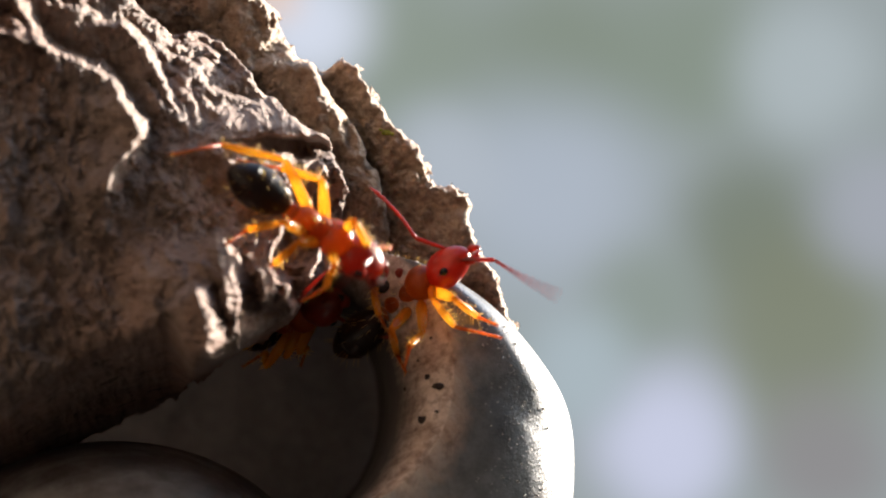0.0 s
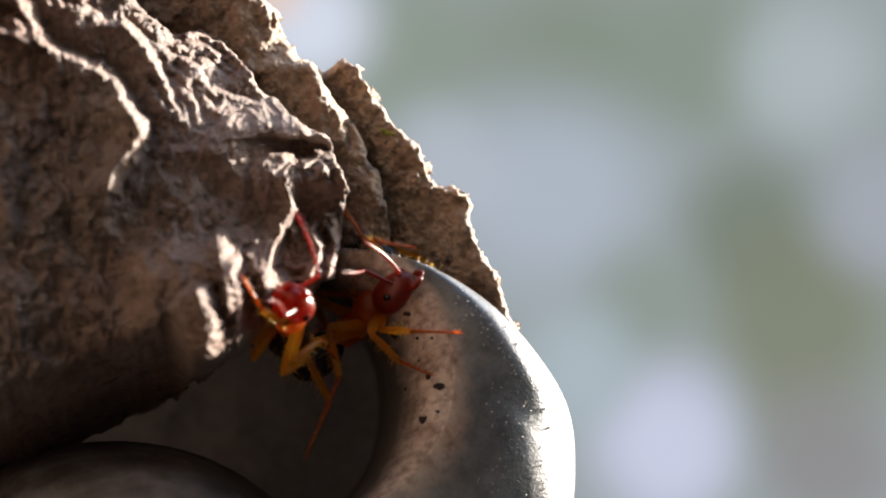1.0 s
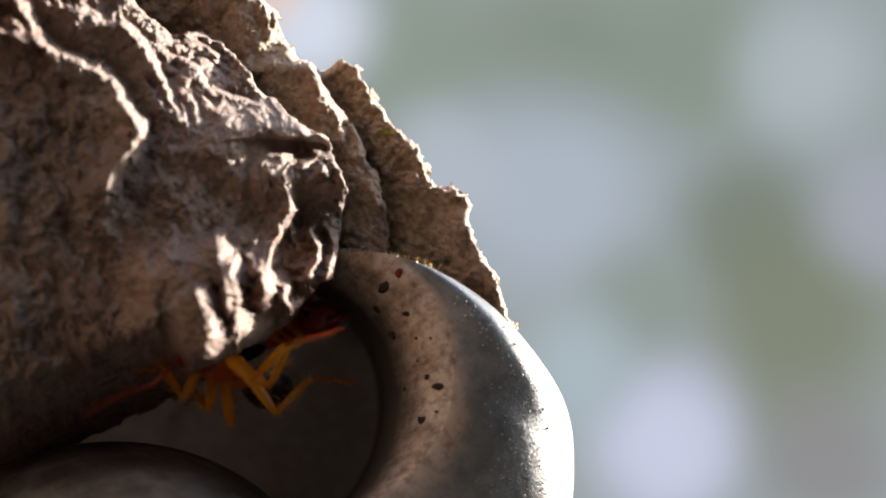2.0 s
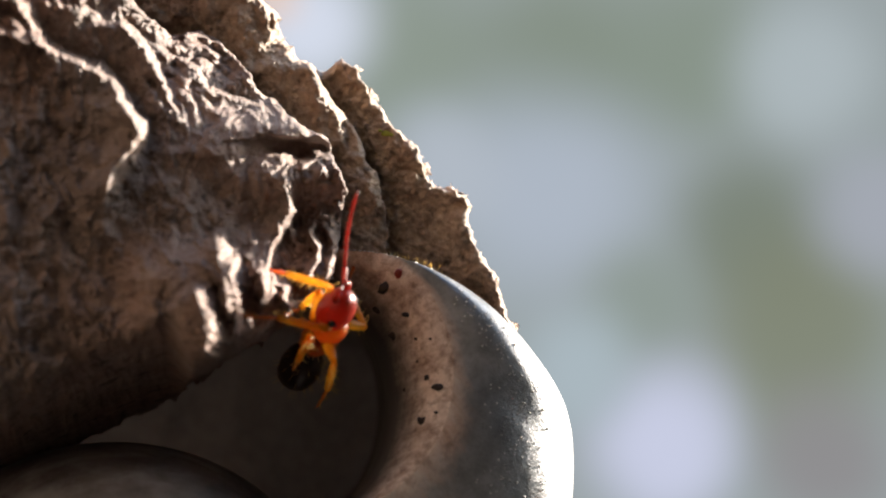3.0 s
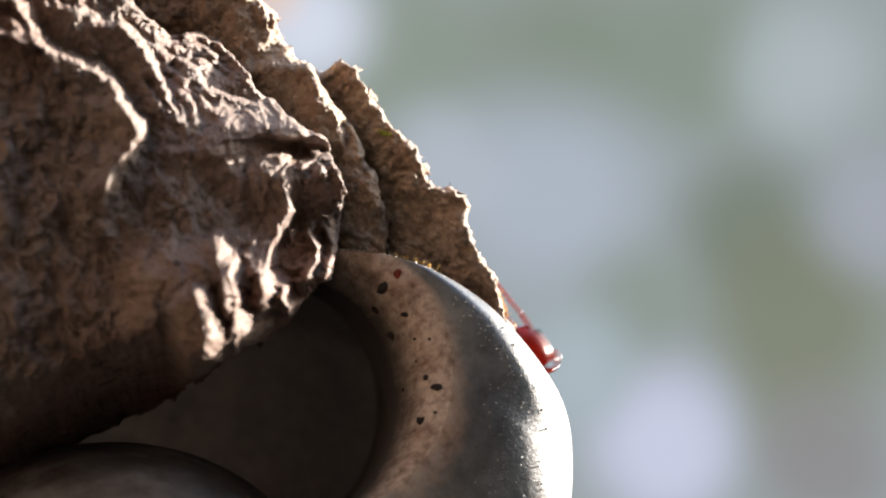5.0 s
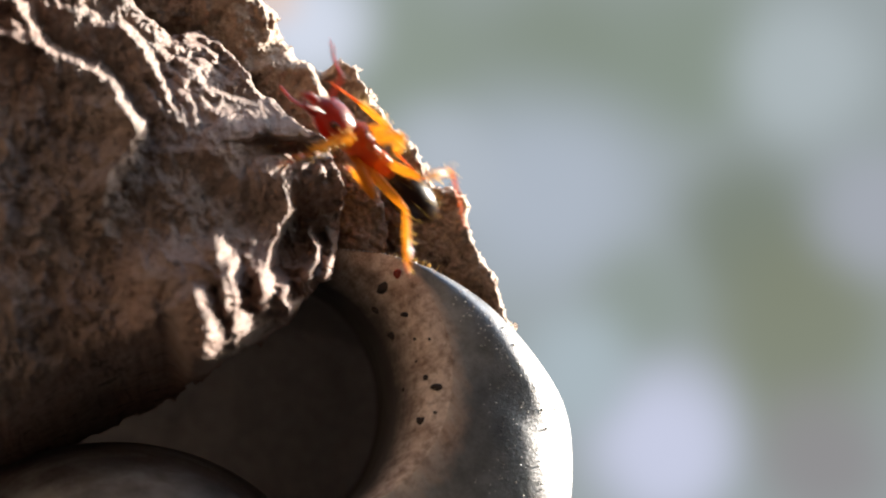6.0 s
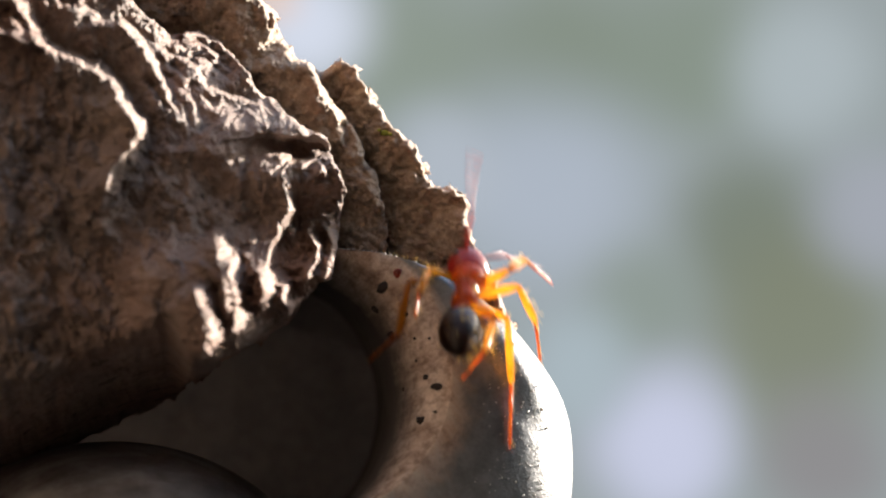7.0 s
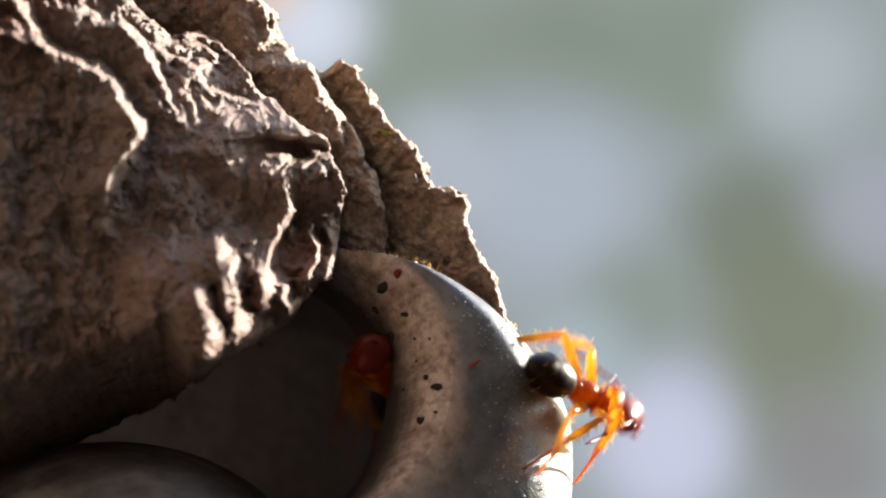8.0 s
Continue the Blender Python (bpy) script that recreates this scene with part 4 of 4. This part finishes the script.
    climber_way = [(t, stance(*p)) for t, *p in (
        (0.0, 452, 585, 5, 540, 552, -4, U), (0.3, 480, 590, 0, 540, 545, -6, U), (0.5, 505, 595, -5.5, 533, 522, -8, U),
        (0.6, 500, 590, -5.5, 522, 514, -8, U), (0.8, 508, 600, -5.5, 545, 532, -8, U), (1.0, 505, 595, -5.5, 530, 518, -8, U),
        (1.2, 490, 630, -6, 480, 565, -8, U), (1.3, 487, 665, -6, 440, 590, -7, U), (1.4, 490, 690, -5, 385, 628, -5, (-0.1, -0.85, -0.3)), (1.5, 480, 700, -8, 330, 655, -6, U),
        (1.7, 475, 700, -9, 325, 665, -5, U), (2.1, 470, 680, -3, 390, 590, -6, (-0.1, -0.85, -0.3)), (2.4, 440, 660, -3, 480, 540, -5, N),
        (2.8, 480, 635, -5, 560, 545, -1, Q), (3.0, 525, 650, -5, 598, 540, -1, Q), (3.2, 520, 610, -5, 585, 480, -1, Q),
        (3.3, 531, 562, -6.5, 574, 378, 1, G), (3.4, 570, 530, -7, 650, 385, 1, G), (3.5, 606, 502, -7, 722, 390, 1, G), (3.6, 612, 488, -6.5, 705, 365, 1, G),
        (3.7, 626, 467, -5.5, 704, 340, 1, G), (3.8, 675, 400, -4.5, 670, 250, 1, R), (3.9, 655, 352, -4, 570, 240, 1, R),
        (4.0, 655, 355, -3.6, 520, 370, 1, N), (4.1, 640, 360, -3.2, 560, 470, 1, N), (4.2, 631, 366, -3, 665, 450, 1, N), (4.3, 630, 385, -3, 705, 445, 1, N),
        (4.4, 631, 399, -2.8, 715, 440, 1, N), (4.5, 640, 404, -2.6, 735, 450, 1, N), (4.6, 660, 425, -2.0, 750, 490, 1, N), (4.8, 690, 470, 1, 780, 550, 1, N),
        (5.0, 735, 515, 3, 840, 570, 0, N), (5.2, 790, 545, 4, 900, 520, 0, N), (5.4, 855, 530, 4, 895, 400, 0, N), (5.6, 895, 490, 2.5, 815, 375, 0, R),
        (5.8, 905, 440, 0, 715, 320, 0, R), (5.9, 825, 405, -0.3, 650, 270, 0, R), (6.0, 728, 354, -1, 590, 218, -3.5, R),
        (6.2, 620, 210, -2.4, 470, 80, -1.5, R), (6.4, 490, 50, -3.4, 330, 5, -1.5, R), (6.5, 402, 8, -3.6, 240, -20, -1.5, R),
        (6.6, 318, 32, -4.5, 200, -110, -2, R), (6.8, 200, -120, -3, 60, -230, 1, R), (8.0, 0, -400, -5, -100, -540, 1, R))]
    walk(scout, scout_way)
    walk(guard, guard_way)
    walk(climber, climber_way)
    gait(scout, scout_way, [(0, 1.8, 4), (6.2, 8, 4)], 3.1, 0,
         [(0, 0, 0), (0.6, 0, 0), (0.8, 0.2, 1), (1.2, 0.2, 1), (1.4, 0, 0), (6.9, 0, 0), (7.15, 0.38, 0), (7.65, 0.38, 0), (7.9, 0.2, 1), (8, 0.2, 1)],
         {0.0: {"L3": ((482, 243), (390, 258), (300, 275)), "L2": ((568, 320), (495, 300), (420, 285)), "R3": ((500, 395), (435, 408), (390, 440)),
                "L1": ((625, 392), (650, 440), (690, 440)), "R1": ((590, 470), (572, 512), (530, 535)), "R2": ((525, 430), (482, 470), (440, 500)),
                "LA": ((640, 470), (636, 545)), "RA": ((565, 480), (520, 560))},
          0.5: {"R3": ((560, 75), (562, 160), (574, 240)), "L2": ((372, 2), (310, 55), (285, 90)), "L3": ((400, 40), (375, 60), (300, 80)), "R2": ((500, 30), (540, 110), (520, 190))},
          1.0: {"L2": ((728, 438), (612, 424), (600, 370)), "R2": ((640, 425), (604, 400), (602, 370)), "L3": ((600, 400), (640, 425), (730, 440))},
          1.5: {"R3": ((985, 490), (900, 480), (800, 497)), "L3": ((960, 560), (890, 600), (815, 620)), "R2": ((1080, 560), (1110, 640), (1120, 700)),
                "LA": ((1110, 770), (1040, 740)), "RA": ((1125, 780), (1130, 700))},
          6.5: {"LA": ((735, 868), (615, 795)), "RA": ((780, 880), (860, 860))},
          7.0: {"R3": ((898, 565), (905, 680), (902, 795)), "L3": ((875, 562), (858, 622), (818, 672)), "R2": ((918, 508), (948, 572), (956, 640)),
                "L2": ((725, 500), (705, 590), (655, 638)), "L1": ((760, 478), (742, 520), (735, 560)), "R1": ((900, 480), (930, 462), (975, 500))},
          7.5: {"R3": ((836, 482), (888, 590), (948, 700)), "R2": ((798, 478), (826, 505), (842, 545)), "L1": ((695, 568), (615, 562), (602, 540)),
                "L3": ((752, 580), (785, 640), (812, 692)), "L2": ((690, 545), (640, 560), (610, 575)), "R1": ((680, 480), (665, 520), (690, 545)),
                "RA": ((618, 400), (580, 310)), "LA": ((575, 450), (560, 480))},
          8.0: {"L3": ((985, 550), (900, 605), (830, 650)), "L2": ((1045, 602), (990, 600), (930, 604)), "R1": ((1100, 732), (1060, 795), (1016, 855)),
                "R2": ((1070, 738), (985, 790), (900, 850)), "L1": ((1090, 690), (1075, 760), (1050, 800)), "R3": ((1010, 730), (985, 800), (950, 840))}}, ground)
    gait(guard, guard_way, [(0, 2.2, 1.5), (6, 8, 1.5)], 2.9, 2, [(0, 0.3, 0), (1.7, 0.3, 0), (2.2, 1, 1), (7.6, 1, 1), (8, 0.9, 1)],
         {0.0: {"L1": ((762, 530), (802, 580), (880, 598)), "R1": ((800, 530), (842, 562), (876, 577)), "L2": ((640, 515), (668, 560), (690, 600)),
                "R2": ((745, 590), (722, 615), (714, 650)), "R3": ((690, 585), (700, 630), (715, 660)), "LA": ((700, 412), (640, 345)), "RA": ((872, 462), (1040, 515))},
          0.5: {"L1": ((758, 540), (800, 576), (872, 598)), "R1": ((748, 535), (800, 555), (850, 572)), "L2": ((625, 525), (600, 550), (612, 570)),
                "R2": ((718, 590), (690, 600), (690, 640)), "R3": ((640, 562), (656, 620), (690, 680)), "LA": ((680, 450), (620, 455)), "RA": ((790, 462), (870, 455))},
          1.0: {"L1": ((668, 585), (722, 588), (815, 590)), "R1": ((650, 590), (700, 640), (760, 665)), "LA": ((700, 480), (640, 460)), "RA": ((640, 480), (590, 450))},
          1.5: {"LA": ((652, 542), (740, 485)), "RA": ((640, 560), (700, 570)), "L1": ((640, 605), (705, 640), (812, 672))}}, ground)
    gait(climber, climber_way, [(0, 1.7, 2), (1.7, 4.0, 2.6), (4.0, 4.6, 1), (4.6, 8, 4)], 2.7, 4,
         [(0, 1, 0), (1.1, 1, 0), (1.4, 0.85, 0), (1.7, 0.85, 0), (2.1, 0.4, 0), (3.0, 0.2, 0), (4.0, 0.1, 0.5), (4.2, 0.5, 1), (4.4, 0.85, 0.9), (4.6, 1, 1), (5.1, 1, 1), (5.3, 0.3, 0.4), (5.7, 0, 0), (8, 0, 0)],
         {0.5: {"R1": ((495, 578), (455, 535), (425, 488)), "RA": ((506, 450), (482, 370)), "LA": ((575, 440), (606, 510))},
          1.0: {"R1": ((495, 575), (460, 550), (426, 492)), "LA": ((572, 480), (550, 370)), "RA": ((500, 560), (440, 540))},
          1.5: {"L1": ((490, 632), (422, 560), (400, 540)), "L2": ((450, 640), (395, 632), (350, 640)), "L3": ((500, 612), (525, 655), (532, 662)),
                "RA": ((330, 590), (290, 520)), "LA": ((370, 570), (375, 510))},
          3.0: {"L1": ((585, 508), (490, 480), (405, 464)), "R1": ((572, 582), (486, 562), (430, 560)), "L2": ((565, 515), (530, 545), (500, 560)), "L3": ((545, 600), (525, 640), (512, 665)), "R3": ((590, 640), (578, 690), (560, 720)),
                "LA": ((614, 430), (625, 335)), "RA": ((614, 535), (634, 572))},
          3.5: {"L1": ((690, 372), (612, 352), (540, 318)), "L2": ((640, 410), (560, 440), (485, 446)), "R3": ((695, 515), (645, 555), (605, 560)),
                "R2": ((662, 520), (626, 540), (605, 558)), "L3": ((610, 400), (560, 440), (500, 470)), "LA": ((722, 305), (735, 235)), "RA": ((772, 478), (812, 502))},
          4.0: {"R3": ((706, 290), (595, 265), (560, 262)), "L3": ((690, 430), (610, 412), (580, 400)), "R2": ((700, 285), (670, 215), (650, 190)), "L2": ((650, 446), (612, 430), (590, 420))},
          4.5: {"R3": ((716, 395), (605, 348), (560, 330)), "L3": ((714, 420), (680, 456), (690, 480)), "R2": ((700, 385), (650, 300), (610, 270))},
          6.0: {"R3": ((745, 316), (800, 303), (824, 400)), "L3": ((740, 395), (722, 470), (722, 482)), "L2": ((672, 370), (622, 300), (595, 300)),
                "R1": ((690, 228), (640, 185), (590, 150)), "R2": ((720, 240), (700, 270), (730, 300)), "RA": ((606, 135), (592, 60)), "LA": ((540, 190), (500, 160))},
          6.5: {"R3": ((415, 20), (416, 110), (440, 190)), "L3": ((370, 10), (300, 40), (270, 60))}}, ground)


motions()
